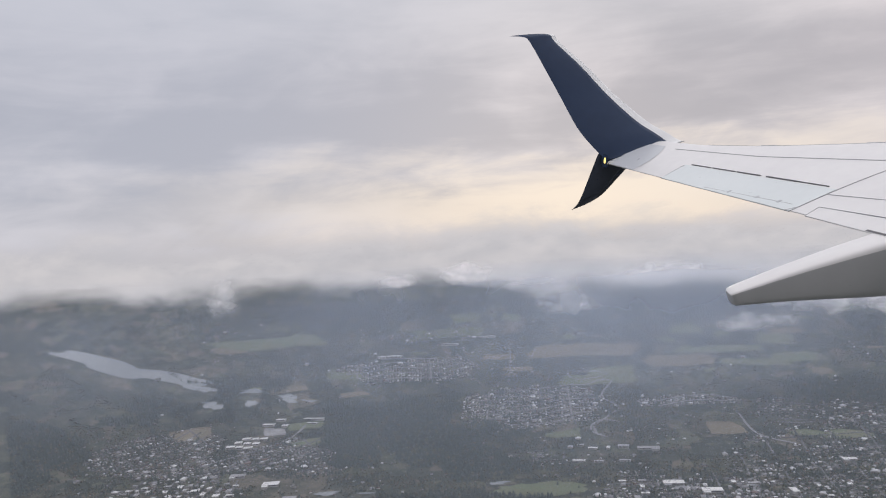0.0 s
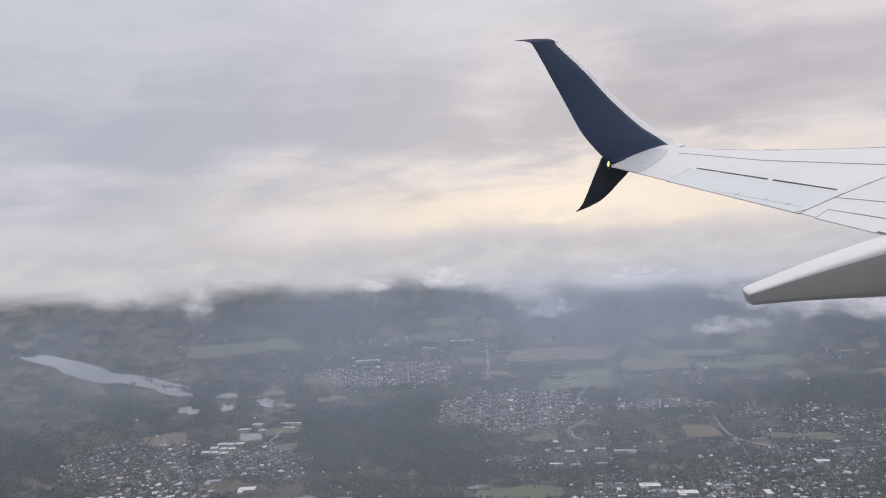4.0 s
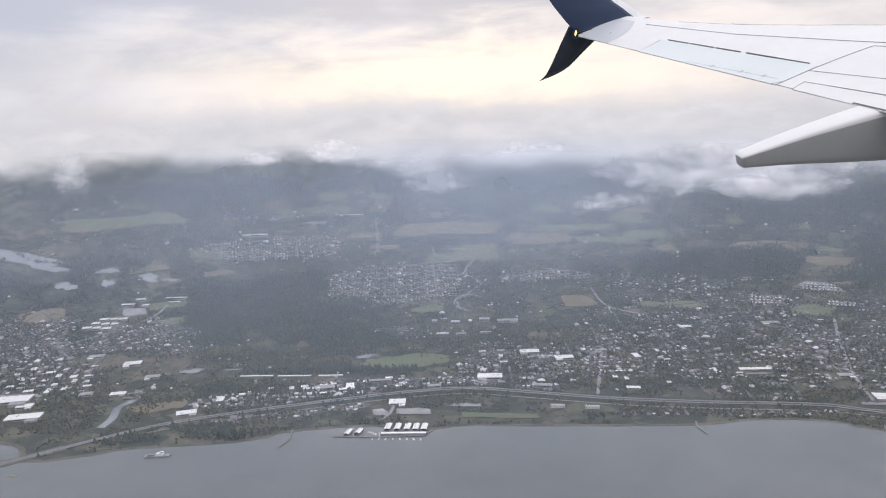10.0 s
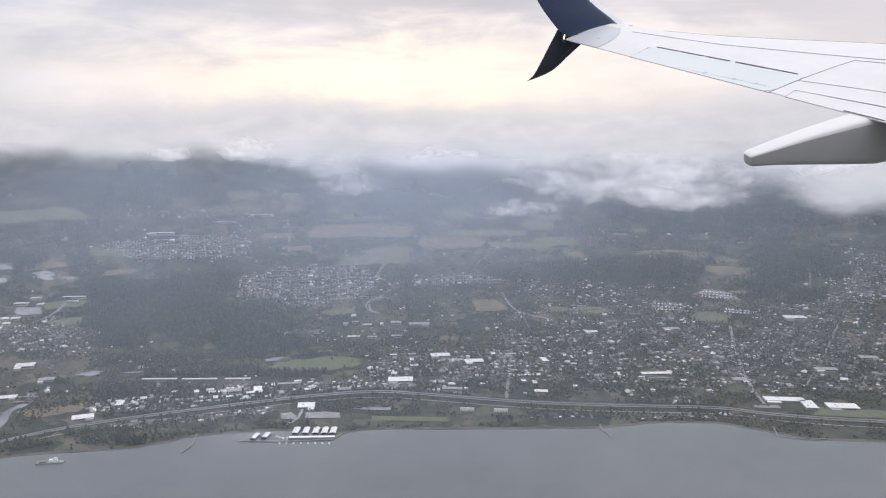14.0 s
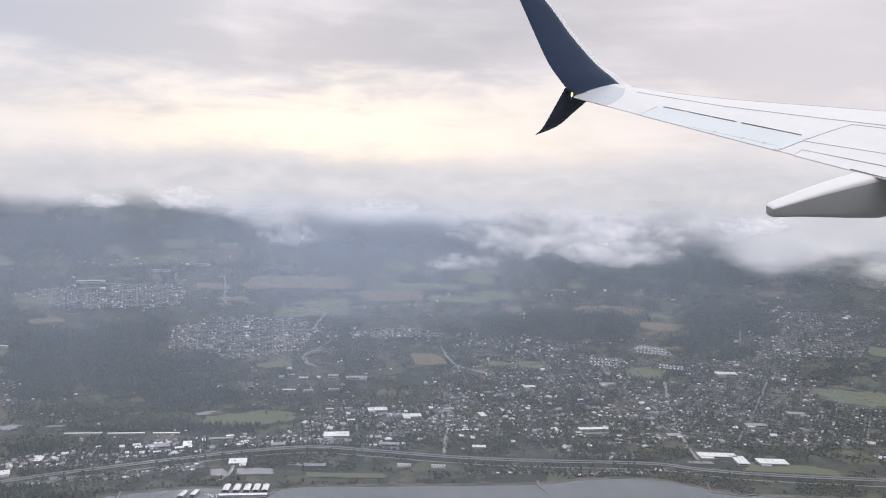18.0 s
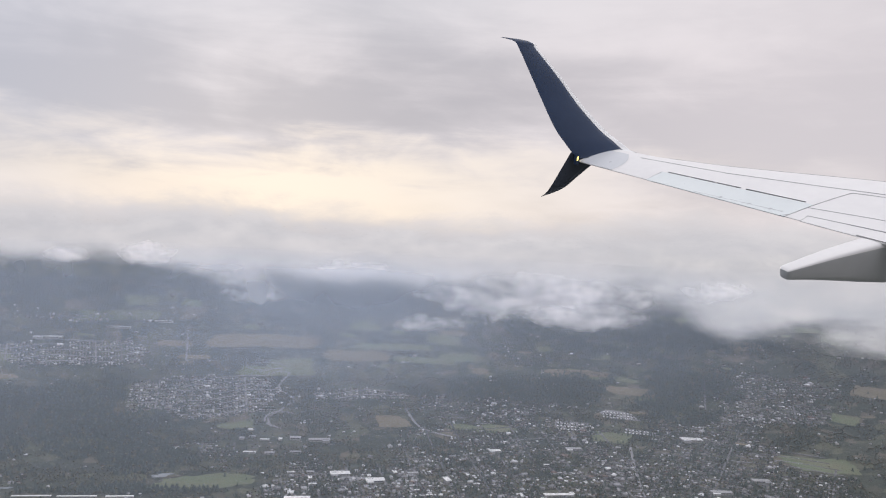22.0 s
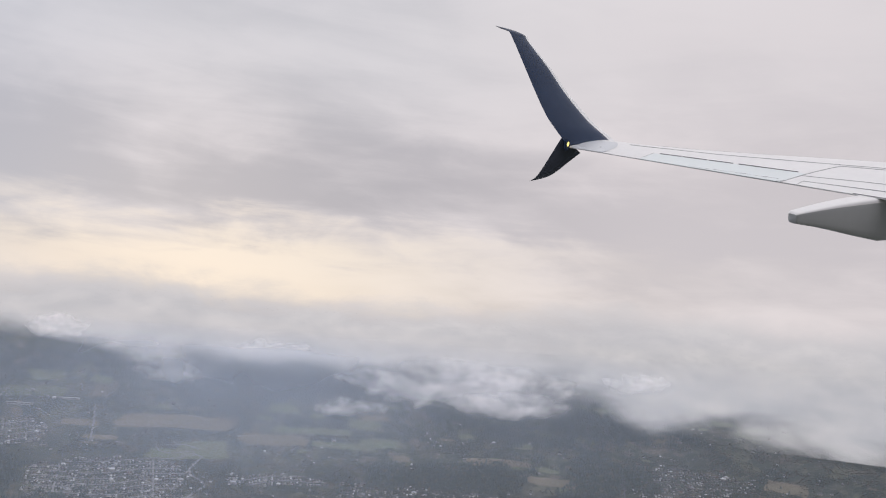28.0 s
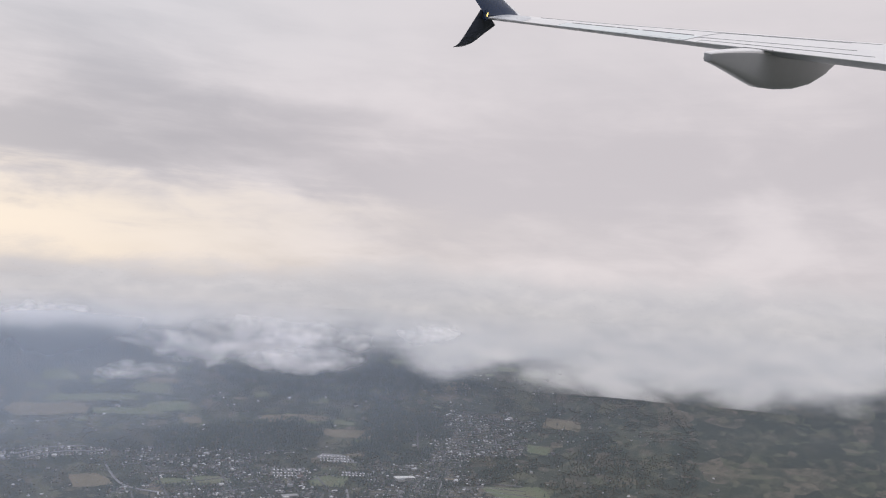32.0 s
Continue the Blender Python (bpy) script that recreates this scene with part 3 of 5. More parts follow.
FIELDS = [(-420, 2600, 190, 85), (-430, 3905, 300, 75), (-1962, 3665, 330, 52), (90, 4105, 95, 50), (372, 3760, 150, 36), (209, 3898, 200, 40), (1233, 3406, 150, 50), (-330, 3640, 190, 60), (541, 3790, 130, 50), (-250, 3700, 130, 70), (60, 3800, 180, 60), (1700, 2650, 160, 90), (1180, 2120, 170, 45),
          (900, 4150, 150, 40), (-1480, 3040, 90, 40), (-90, 2080, 150, 40)]

def small_fields():
    rnd = random.Random(21)
    for k in range(150):
        a, r = rnd.uniform(-0.62, 0.62), rnd.uniform(3150, 4350)
        x, y = r * math.sin(a), r * math.cos(a)
        if any(((x - cx) / (rx + 60)) ** 2 + ((y - cy) / (ry + 40)) ** 2 < 1 for cx, cy, rx, ry, *_ in FIELDS + KEEP):
            continue
        rx = rnd.uniform(22, 95)
        ry = rx * rnd.uniform(0.25, 0.7)
        mat = GRASS if rnd.random() < 0.6 else STUBBLE
        v, f = sheet_arrays(plot_line(x, y, rx, ry, rnd.uniform(-0.2, 0.2) + lean(x, y), 400 + k), 0.9, 4)
        tagged(new("field", mesh_of("field", v, f, mat)), "small green meadow among woods" if mat is GRASS else "small brown field among woods", "field", kind="structure")
        FIELDS.append((x, y, rx * 0.9, ry * 0.9))


KEEP = [(-560, 3390, 320, 200), (0, 3435, 280, 70), (-1210, 3640, 360, 120), (1750, 3180, 330, 220), (620, 3330, 380, 120), (-1010, 3120, 400, 330), (-1950, 3080, 380, 130), (-2380, 3195, 350, 80)]
small_fields()

# the highway along the river: two carriageways
HIGHWAY = bent([(-2300, 800), (-1850, 1235), (-1500, 1558), (-1380, 1668), (-1265, 1785), (-1150, 1900), (-1037, 2000), (-884, 2087), (-674, 2177), (-524, 2236), (-365, 2292), (-197, 2323), (-24, 2290), (224, 2229), (463, 2196), (777, 2170), (914, 2118), (1146, 2065), (1900, 1960)], 8)
for shift, label in ((-8, "eastbound"), (8, "westbound")):
    v, f = ribbon_arrays([(x, y + shift) for x, y in HIGHWAY], 10.5, 2.0, 1.5)
    tagged(new("road", mesh_of("road", v, f, HIGHWAY_TOP)), "wet concrete highway carriageway on a low bank, " + label, "road", kind="structure")
v, f = ribbon_arrays([(x, y - 52) for x, y in HIGHWAY if x > -1130], 7, 1.5, 1.0)
tagged(new("railway", mesh_of("railway", v, f, TIMBER)), "railway track on ballast below the highway", "railway", kind="structure")
v, f = ribbon_arrays([p for p in HIGHWAY if p[0] < -1200], 44, 1.4, 1.2)
tagged(new("causeway", mesh_of("causeway", v, f, SAND)), "low brown causeway carrying the highway over the water", "causeway", kind="structure")
HILL_ROADS = ((9, [(-783, 3995), (-750, 3850), (-735, 3760), (-720, 3677)]),
              (9, [(-212, 3374), (-240, 3320), (-266, 3262), (-300, 3200), (-279, 3122)]),
              (9, [(-200, 3240), (-266, 3262), (-310, 3215), (-300, 3150), (-240, 3105)]),
              (8, [(-459, 3726), (-440, 3660), (-380, 3640), (-300, 3660), (-290, 3623)]),
              (8, [(-444, 3589), (-360, 3600), (-300, 3640), (-250, 3623)]),
              (9, [(-251, 3623), (-290, 3500), (-230, 3420), (-212, 3374)]),
              (9, [(-420, 3700), (-330, 3710), (-270, 3680)]))
TOWN_ROADS = ((12, [(-150, 2350), (-110, 2520), (-60, 2680), (30, 2740)]),
              (10, [(190, 2260), (215, 2480), (250, 2760)]),
              (10, [(-1700, 2600), (-1500, 2900), (-1480, 3050)]),
              (9, [(-1175, 3540), (-1165, 3620), (-1150, 3700)]),
              (9, [(250, 3330), (300, 3150), (420, 3050)]),
              (10, [(930, 2200), (980, 2500), (1080, 2900)]),
              (9, [(-400, 2210), (-398, 2100), (-420, 2040)]))
for width, line in HILL_ROADS + TOWN_ROADS:
    v, f = ribbon_arrays(bent(line, 8), width, 2.2, 0.8)
    tagged(new("road", mesh_of("road", v, f, STREET)), "pale wet street winding between houses", "road", kind="structure")


# ------------------------------------------------------------------ the aircraft's wing
# local axes: x forward along the flight, y outward, z up; the seat is at the origin
FWD = Vector((0.94, 0.137, 0.31)).normalized()
SPAN = Vector((2.15, -4.34, -1.234))          # one unit of s runs along the trailing edge, towards the root
UPW = Vector((-0.241, -0.374, 0.896)).normalized()


def chord(s):
    return float(np.interp(s, [-0.05, 0.0, 0.2, 0.47, 0.7, 0.88, 1.3, 2.9], [1.18, 1.2, 1.28, 1.62, 2.05, 2.42, 3.2, 6.0]))


def on_wing(s, k, lift=0.0):
    """The upper skin k metres ahead of the trailing edge."""
    c = chord(s)
    t = min(max(k / c, 0), 1)
    bulge = c * (0.030 * math.sin(math.pi * t) - 0.045 * max(0, (t - 0.84) / 0.16) ** 2)
    return Vector((3.01, 15.97, 1.757)) + SPAN * s + FWD * k + UPW * (bulge + lift)


def under_wing(s, k):
    c = chord(s)
    t = min(max(k / c, 0), 1)
    return Vector((3.01, 15.97, 1.757)) + SPAN * s + FWD * k - UPW * (0.012 + c * (0.075 * math.sin(math.pi * t ** 0.85) + 0.045 * t ** 6))


wing = thing("aircraft_wing", pose(0.010, -0.003, EYE, 0.638, 0, 4.656), "white airliner wing with a navy split winglet", "aircraft wing")


def skin(name, s_list, t_list, material, label="", place=on_wing, lift=0.0, k_list=None):
    """A patch of skin over stations s and fractions t of the chord."""
    verts, faces, m = [], [], len(t_list)
    for s in s_list:
        for t in t_list:
            verts.append(place(s, t * chord(s), lift) if place is on_wing else place(s, t * chord(s)))
    for i in range(len(s_list) - 1):
        for j in range(m - 1):
            faces.append((i * m + j, i * m + j + 1, (i + 1) * m + j + 1, (i + 1) * m + j))
    return link_part(name, mesh_of(name, verts, faces, material, smooth=True), wing, label)


STATIONS = [0.0, 0.05, 0.1, 0.15, 0.2, 0.3, 0.4, 0.5, 0.6, 0.7, 0.8, 0.9, 1.0, 1.15, 1.3, 1.5, 1.8, 2.2, 2.9]
skin("upper_skin", STATIONS, [0, 0.1, 0.2, 0.3, 0.4, 0.5, 0.6, 0.7, 0.8, 0.86, 0.90], WING_WHITE)
skin("leading_edge", STATIONS, [0.90, 0.92, 0.94, 0.96, 0.98, 0.99, 1.0], LEADING, "pale bare-metal leading edge")
skin("lower_skin", STATIONS, [0, 0.1, 0.2, 0.3, 0.4, 0.5, 0.6, 0.7, 0.8, 0.9, 0.95, 1.0], WING_GREY, "grey underside", place=under_wing)


def closing_edge():
    verts, faces = [], []
    for s in STATIONS:
        verts += [on_wing(s, 0), under_wing(s, 0)]
    for i in range(len(STATIONS) - 1):
        faces.append((2 * i, 2 * i + 1, 2 * i + 3, 2 * i + 2))
    link_part("trailing_edge", mesh_of("trailing_edge", verts, faces, WING_WHITE), wing, "thin white trailing edge")


closing_edge()


def panel(name, corners, material, label="", lift=0.006, thick=0.014, steps=10):
    """A control surface lying on the wing: corners (s, k) outer aft, outer fore, inner fore, inner aft."""
    (a0, k0), (a1, k1), (b1, q1), (b0, q0) = corners
    verts, faces = [], []
    for i in range(steps + 1):
        f = i / steps
        for s, k in ((a0 + (b0 - a0) * f, k0 + (q0 - k0) * f), (a1 + (b1 - a1) * f, k1 + (q1 - k1) * f)):
            verts += [on_wing(s, k, lift), on_wing(s, k, lift - thick)]
        # two middle points keep the patch on the curved skin
    for i in range(steps):
        a, b = i * 4, i * 4 + 4
        faces += [(a, a + 2, b + 2, b), (a + 1, b + 1, b + 3, a + 3), (a, b, b + 1, a + 1), (a + 2, a + 3, b + 3, b + 2)]
    faces += [(0, 1, 3, 2), (steps * 4, steps * 4 + 2, steps * 4 + 3, steps * 4 + 1)]
    return link_part(name, mesh_of(name, verts, faces, material), wing, label)


def seam(points, width=0.018, lift=0.010, name="panel_gap", label="dark panel gap"):
    """A dark gap along a line of (s, k) on the upper skin."""
    fine = []
    for (s0, k0), (s1, k1) in zip(points[:-1], points[1:]):
        fine += [(s0 + (s1 - s0) * i / 8, k0 + (k1 - k0) * i / 8) for i in range(8)]
    fine.append(points[-1])
    spots = [on_wing(s, k, lift) for s, k in fine]
    verts, faces = [], []
    for i, q in enumerate(spots):
        way = (spots[min(i + 1, len(spots) - 1)] - spots[max(i - 1, 0)]).normalized()
        side = way.cross(UPW).normalized() * width / 2
        verts += [q + side, q - side, q - side - UPW * 0.012, q + side - UPW * 0.012]
    for i in range(len(spots) - 1):
        a, b = i * 4, i * 4 + 4
        faces += [(a, a + 1, b + 1, b), (a + 1, a + 2, b + 2, b + 1), (a + 3, a, b, b + 3)]
    return link_part(name, mesh_of(name, verts, faces, GAP if name == "hinge_gap" else SEAM), wing, label)


def wingtip_cap():
    """The pale cap between the navy winglet and the first skin joint, ending in an arc."""
    verts, faces, m = [], [], 9
    for i in range(7):
        for j in range(m):
            f = j / (m - 1)
            far = 0.205 - 0.10 * f + 0.03 * math.sin(math.pi * f)
            s = 0.01 + (far - 0.01) * i / 6
            verts.append(on_wing(s, f * chord(s) * 0.72, 0.005))
    for i in range(6):
        for j in range(m - 1):
            faces.append((i * m + j, i * m + j + 1, (i + 1) * m + j + 1, (i + 1) * m + j))
    link_part("wingtip_cap", mesh_of("wingtip_cap", verts, faces, CAP, smooth=True), wing, "pale grey wingtip cap")


CAP = surface("wingtip_cap_paint", (0.60, 0.62, 0.66), 0.3, other=(0.56, 0.58, 0.62), scale=1.0, spread=0.8)
wingtip_cap()
panel("aileron", [(0.395, -0.02), (0.385, 0.44), (1.005, 0.60), (1.0, -0.02)], AILERON_WHITE, "pale aileron drooping slightly")
panel("outboard_flap", [(1.061, -0.03), (1.053, 0.19), (1.9, 0.5), (1.9, -0.03)], WING_WHITE, "white outboard flap")
seam([(0.181, 0.858), (0.577, 1.059), (0.92, 1.407), (1.044, 1.551), (1.6, 2.2)], 0.0045, 0.007)
seam([(0.397, -0.03), (0.383, 0.43)], 0.007, 0.007)
for a, b, w in ((0.0, 0.17, 0.014), (0.185, 0.37, 0.015), (0.385, 0.56, 0.016), (0.60, 0.80, 0.020), (0.80, 1.0, 0.009)):
    lo, hi = 0.408 + (0.973 - 0.408) * a, 0.408 + (0.973 - 0.408) * b
    seam([(lo, 0.479 + 0.150 * a), (hi, 0.479 + 0.150 * b)], w, 0.012, "hinge_gap", "dark gap at the aileron hinge")
seam([(0.62, 0.02), (0.975, 0.123)], 0.005, 0.008, "tab_gap", "thin dark gap at the aileron tab")
for f in (0.3, 0.62, 0.85):
    panel("tab_hinge", [(0.62 + 0.355 * f, 0.0 + 0.10 * f), (0.62 + 0.355 * f, 0.06 + 0.10 * f), (0.628 + 0.355 * f, 0.06 + 0.10 * f), (0.628 + 0.355 * f, 0.0 + 0.10 * f)], WING_GREY, "small grey hinge fitting", 0.009, 0.012, 2)
seam([(1.0, -0.03), (1.007, 0.462), (1.023, 1.386), (1.064, 1.44), (1.5, 1.9)], 0.0045, 0.007)
seam([(0.985, -0.03), (1.0, 0.08)], 0.018, 0.009)
seam([(1.007, 0.462), (1.215, 0.636), (1.6, 0.9)], 0.0035, 0.007)
seam([(1.25, -0.01), (1.37, 0.0)], 0.03, 0.012, "hinge_gap", "dark slot above the fairing")
seam([(1.061, -0.03), (1.053, 0.187), (1.279, 0.295), (1.7, 0.45)], 0.0042, 0.012)
seam([(s, 0.90 * chord(s)) for s in (0.26, 0.47, 0.7, 0.88, 1.1, 1.3, 1.9)], 0.003, 0.004, "slat_gap", "fine gap behind the leading edge")
for s, f in ((0.44, 0.965), (0.74, 0.965)):
    panel("slat_track_cover", [(s, f * chord(s)), (s, f * chord(s) + 0.06), (s + 0.05, f * chord(s + 0.05) + 0.06), (s + 0.05, f * chord(s + 0.05))], WING_WHITE, "small fitting on the leading edge", 0.02, 0.03, 2)


def vane(name, rows, thick, material, label, lead=None, cut=0.86):
    """A lofted winglet: rows of (trailing point, leading point); the part ahead of cut is a strip of its own."""
    across = [0.0, 0.08, 0.2, 0.35, 0.5, 0.65, 0.78, cut]
    ahead = [cut, cut + (0.93 - cut) * 0.5, 0.93, 0.96, 0.985, 1.0]
    facing = Vector((0.05, -0.93, 0.2)).normalized()
    fine = []
    for i in range(len(rows) - 1):
        a0, b0 = rows[max(i - 1, 0)]
        a1, b1 = rows[i]
        a2, b2 = rows[i + 1]
        a3, b3 = rows[min(i + 2, len(rows) - 1)]
        for q in range(4):
            t = q / 4
            def cat(p0, p1, p2, p3):
                p0, p1, p2, p3 = Vector(p0), Vector(p1), Vector(p2), Vector(p3)
                return 0.5 * (2 * p1 + (p2 - p0) * t + (2 * p0 - 5 * p1 + 4 * p2 - p3) * t * t + (3 * p1 - p0 - 3 * p2 + p3) * t ** 3)
            fine.append((cat(a0, a1, a2, a3), cat(b0, b1, b2, b3)))
    fine.append((Vector(rows[-1][0]), Vector(rows[-1][1])))

    def loft(ts, sides):
        verts, faces = [], []
        ring = []
        for a, b in fine:
            c = (b - a).length
            row = []
            for side in sides:
                for t in (ts if side > 0 else ts[::-1]):
                    h = thick * c * (math.sin(math.pi * t ** 1.6) * 0.8 + 0.55 * math.sqrt(max(0, 1 - t)) * min(1, t * 6))
                    verts.append(a + (b - a) * t + facing * side * h * 0.5)
                    row.append(len(verts) - 1)
            ring.append(row)
        for r0, r1 in zip(ring[:-1], ring[1:]):
            for j in range(len(r0) - 1):
                faces.append((r0[j], r0[j + 1], r1[j + 1], r1[j]))
        return verts, faces

    v, f = loft(across, (1, -1))
    main = link_part(name, mesh_of(name, v, f, material, smooth=True), wing, label)
    v, f = loft(ahead, (1, -1))
    link_part("leading_strip", mesh_of("leading_strip", v, f, lead or material, smooth=True), main, "pale leading edge strip" if lead else "")
    return main


UPPER = [((3.03, 15.95, 1.80), (4.46, 16.04, 2.05)), ((3.011, 15.97, 1.814), (4.36, 16.17, 2.095)), ((2.751, 16.05, 2.144), (4.155, 16.25, 2.263)), ((2.526, 16.15, 2.492), (3.807, 16.35, 2.534)), ((2.259, 16.3, 3.097), (3.265, 16.5, 3.111)), ((2.003, 16.4, 3.667), (2.787, 16.6, 3.711)), ((1.744, 16.5, 4.231), (2.266, 16.7, 4.282)), ((1.628, 16.52, 4.378), (2.224, 16.74, 4.4)), ((1.324, 16.55, 4.445), (2.131, 16.76, 4.453))]
LOWER = [((2.891, 16.0, 1.943), (3.471, 16.2, 1.724)), ((2.714, 16.1, 1.564), (3.213, 16.3, 1.479)), ((2.557, 16.2, 1.227), (2.92, 16.35, 1.203)), ((2.449, 16.25, 1.045), (2.671, 16.4, 1.066)), ((2.329, 16.3, 0.943), (2.4, 16.31, 0.967))]
vane("upper_winglet", UPPER, 0.10, NAVY, "tall navy winglet blade with a hooked tip", LEADING, 0.85)
vane("lower_winglet", LOWER, 0.10, NAVY_LIT, "short navy blade pointing down", None)


def build_lamp():
    bm = bmesh.new()
    bmesh.ops.create_uvsphere(bm, u_segments=12, v_segments=8, radius=1.0, matrix=Matrix.Translation((3.0, 15.86, 1.79)) @ pose(0, 0, 0, 0, 8, 0) @ Matrix.Diagonal((0.018, 0.026, 0.055, 1)))
    part("position_light", bm, GLASS_LAMP, wing, "small yellow-white position light", True)
    bm = bmesh.new()
    block(bm, 3.0, 15.93, 1.66, 0.11, 0.08, 0.25, 0.02)
    part("light_housing", bm, NAVY, wing, "navy light housing")


build_lamp()


def build_fairing():
    """The flap track fairing: a long canoe under the trailing edge, blunt at its aft end."""
    base = Vector((3.01, 15.97, 1.757)) + SPAN * 1.30
    wide = SPAN.normalized()
    wide = (wide - FWD * wide.dot(FWD)).normalized()
    rise = FWD.cross(wide).normalized()
    if rise.z < 0:
        rise = -rise
    verts, faces, ring = [], [], 32
    #           along, top, height, half width
    rows = [(-1.79, 0.035, 0.13, 0.075), (-1.77, 0.052, 0.168, 0.105), (-1.72, 0.060, 0.19, 0.12), (-1.3, 0.060, 0.32, 0.15), (-0.9, 0.052, 0.45, 0.175), (-0.45, 0.032, 0.59, 0.20), (-0.05, 0.005, 0.70, 0.215), (0.2, -0.03, 0.75, 0.22), (0.9, -0.03, 0.86, 0.23), (1.7, -0.06, 0.90, 0.23), (2.5, -0.10, 0.84, 0.22), (3.2, -0.14, 0.66, 0.19), (3.9, -0.18, 0.36, 0.13), (4.5, -0.20, 0.08, 0.03)]
    for along, top, high, half in rows:
        for j in range(ring):
            a = 2 * math.pi * j / ring
            c, s = math.cos(a), math.sin(a)
            x = math.copysign(abs(c) ** 0.38, c) * half * (0.72 + 0.28 * (s + 1) / 2)
            z = (math.copysign(abs(s) ** 0.38, s) - 1) / 2 * high + top
            verts.append(base + FWD * along + wide * x + rise * z)
    for i in range(len(rows) - 1):
        for j in range(ring):
            k = (j + 1) % ring
            faces.append((i * ring + j, i * ring + k, (i + 1) * ring + k, (i + 1) * ring + j))
    faces += [tuple(range(ring - 1, -1, -1)), tuple((len(rows) - 1) * ring + j for j in range(ring))]
    # one paint in truth: the top gets a lighter colour for the skylight on it
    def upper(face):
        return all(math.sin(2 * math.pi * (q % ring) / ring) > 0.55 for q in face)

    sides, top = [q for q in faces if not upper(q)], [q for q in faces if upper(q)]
    body = link_part("flap_track_fairing", mesh_of("flap_track_fairing", verts, sides, FAIRING, smooth=True), wing, "canoe-shaped flap track fairing with a blunt end, sides coloured darker as shade")
    link_part("fairing_top", mesh_of("fairing_top", verts, top, WING_WHITE, smooth=True), body, "top of the fairing, coloured lighter as if lit by the sky")
    return body


build_fairing()


# ------------------------------------------------------------------ clouds and haze sheets
def arc_sheet(name, radius, turns, heights, falloff, material, label, kind, category, waver=0.0):
    """A curved upright sheet round the aircraft; falloff(f, a) gives its density by height and turn."""
    verts, faces, uv, m = [], [], [], len(heights)
    for a in turns:
        for i, h in enumerate(heights):
            r = radius + waver * math.sin(a * 7 + i * 0.8)
            verts.append((r * math.sin(a), r * math.cos(a), h))
            uv.append((falloff(i / (m - 1), a), i / (m - 1)))
    for i in range(len(turns) - 1):
        for j in range(m - 1):
            faces.append((i * m + j, (i + 1) * m + j, (i + 1) * m + j + 1, i * m + j + 1))
    ob = new(name, mesh_of(name, verts, faces, material, smooth=True, uv=uv))
    return tagged(ob, label, category, kind=kind)


def smooth(a, b, x):
    t = min(max((x - a) / (b - a), 0), 1)
    return t * t * (3 - 2 * t)


ARC = np.linspace(-1.15, 1.15, 120)
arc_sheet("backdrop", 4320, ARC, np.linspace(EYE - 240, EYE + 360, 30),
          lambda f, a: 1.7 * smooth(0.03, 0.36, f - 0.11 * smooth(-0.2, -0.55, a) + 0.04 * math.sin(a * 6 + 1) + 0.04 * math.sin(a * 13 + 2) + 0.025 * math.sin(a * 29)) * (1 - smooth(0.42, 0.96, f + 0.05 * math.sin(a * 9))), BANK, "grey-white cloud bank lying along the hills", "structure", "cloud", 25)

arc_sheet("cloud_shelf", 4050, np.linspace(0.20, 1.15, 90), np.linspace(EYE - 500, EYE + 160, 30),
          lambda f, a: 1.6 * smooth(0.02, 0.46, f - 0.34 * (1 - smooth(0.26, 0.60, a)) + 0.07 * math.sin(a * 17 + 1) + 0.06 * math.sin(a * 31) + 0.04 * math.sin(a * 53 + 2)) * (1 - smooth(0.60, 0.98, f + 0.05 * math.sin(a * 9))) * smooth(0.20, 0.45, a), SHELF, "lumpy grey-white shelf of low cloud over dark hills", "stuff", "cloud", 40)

HAZE_SHEETS = ((1480, 0.085, 0.13, 0.0020), (2500, 0.11, 0.19, 0.0016), (3350, 0.13, 0.24, 0.0014))


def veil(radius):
    """The density of a haze sheet: thickest over the middle of the valley to brighten it, thin towards its top and
    foot.
    """
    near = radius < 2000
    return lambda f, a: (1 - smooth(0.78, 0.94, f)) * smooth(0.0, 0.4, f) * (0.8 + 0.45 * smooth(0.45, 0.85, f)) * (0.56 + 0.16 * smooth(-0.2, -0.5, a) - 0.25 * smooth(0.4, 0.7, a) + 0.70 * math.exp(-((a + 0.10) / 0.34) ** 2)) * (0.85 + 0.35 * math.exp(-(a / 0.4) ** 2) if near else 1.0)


# upright blue-grey sheets added to imitate the haze of distance
for radius, lo, hi, scale in HAZE_SHEETS:
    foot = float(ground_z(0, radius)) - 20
    arc_sheet("mist", radius, ARC, np.linspace(foot, EYE + 60, 16), veil(radius), haze_material("mist", scale, lo, hi, (0.395, 0.458, 0.585)), "thin blue-grey sheet standing in for haze over the valley", "stuff", "mist", 30)


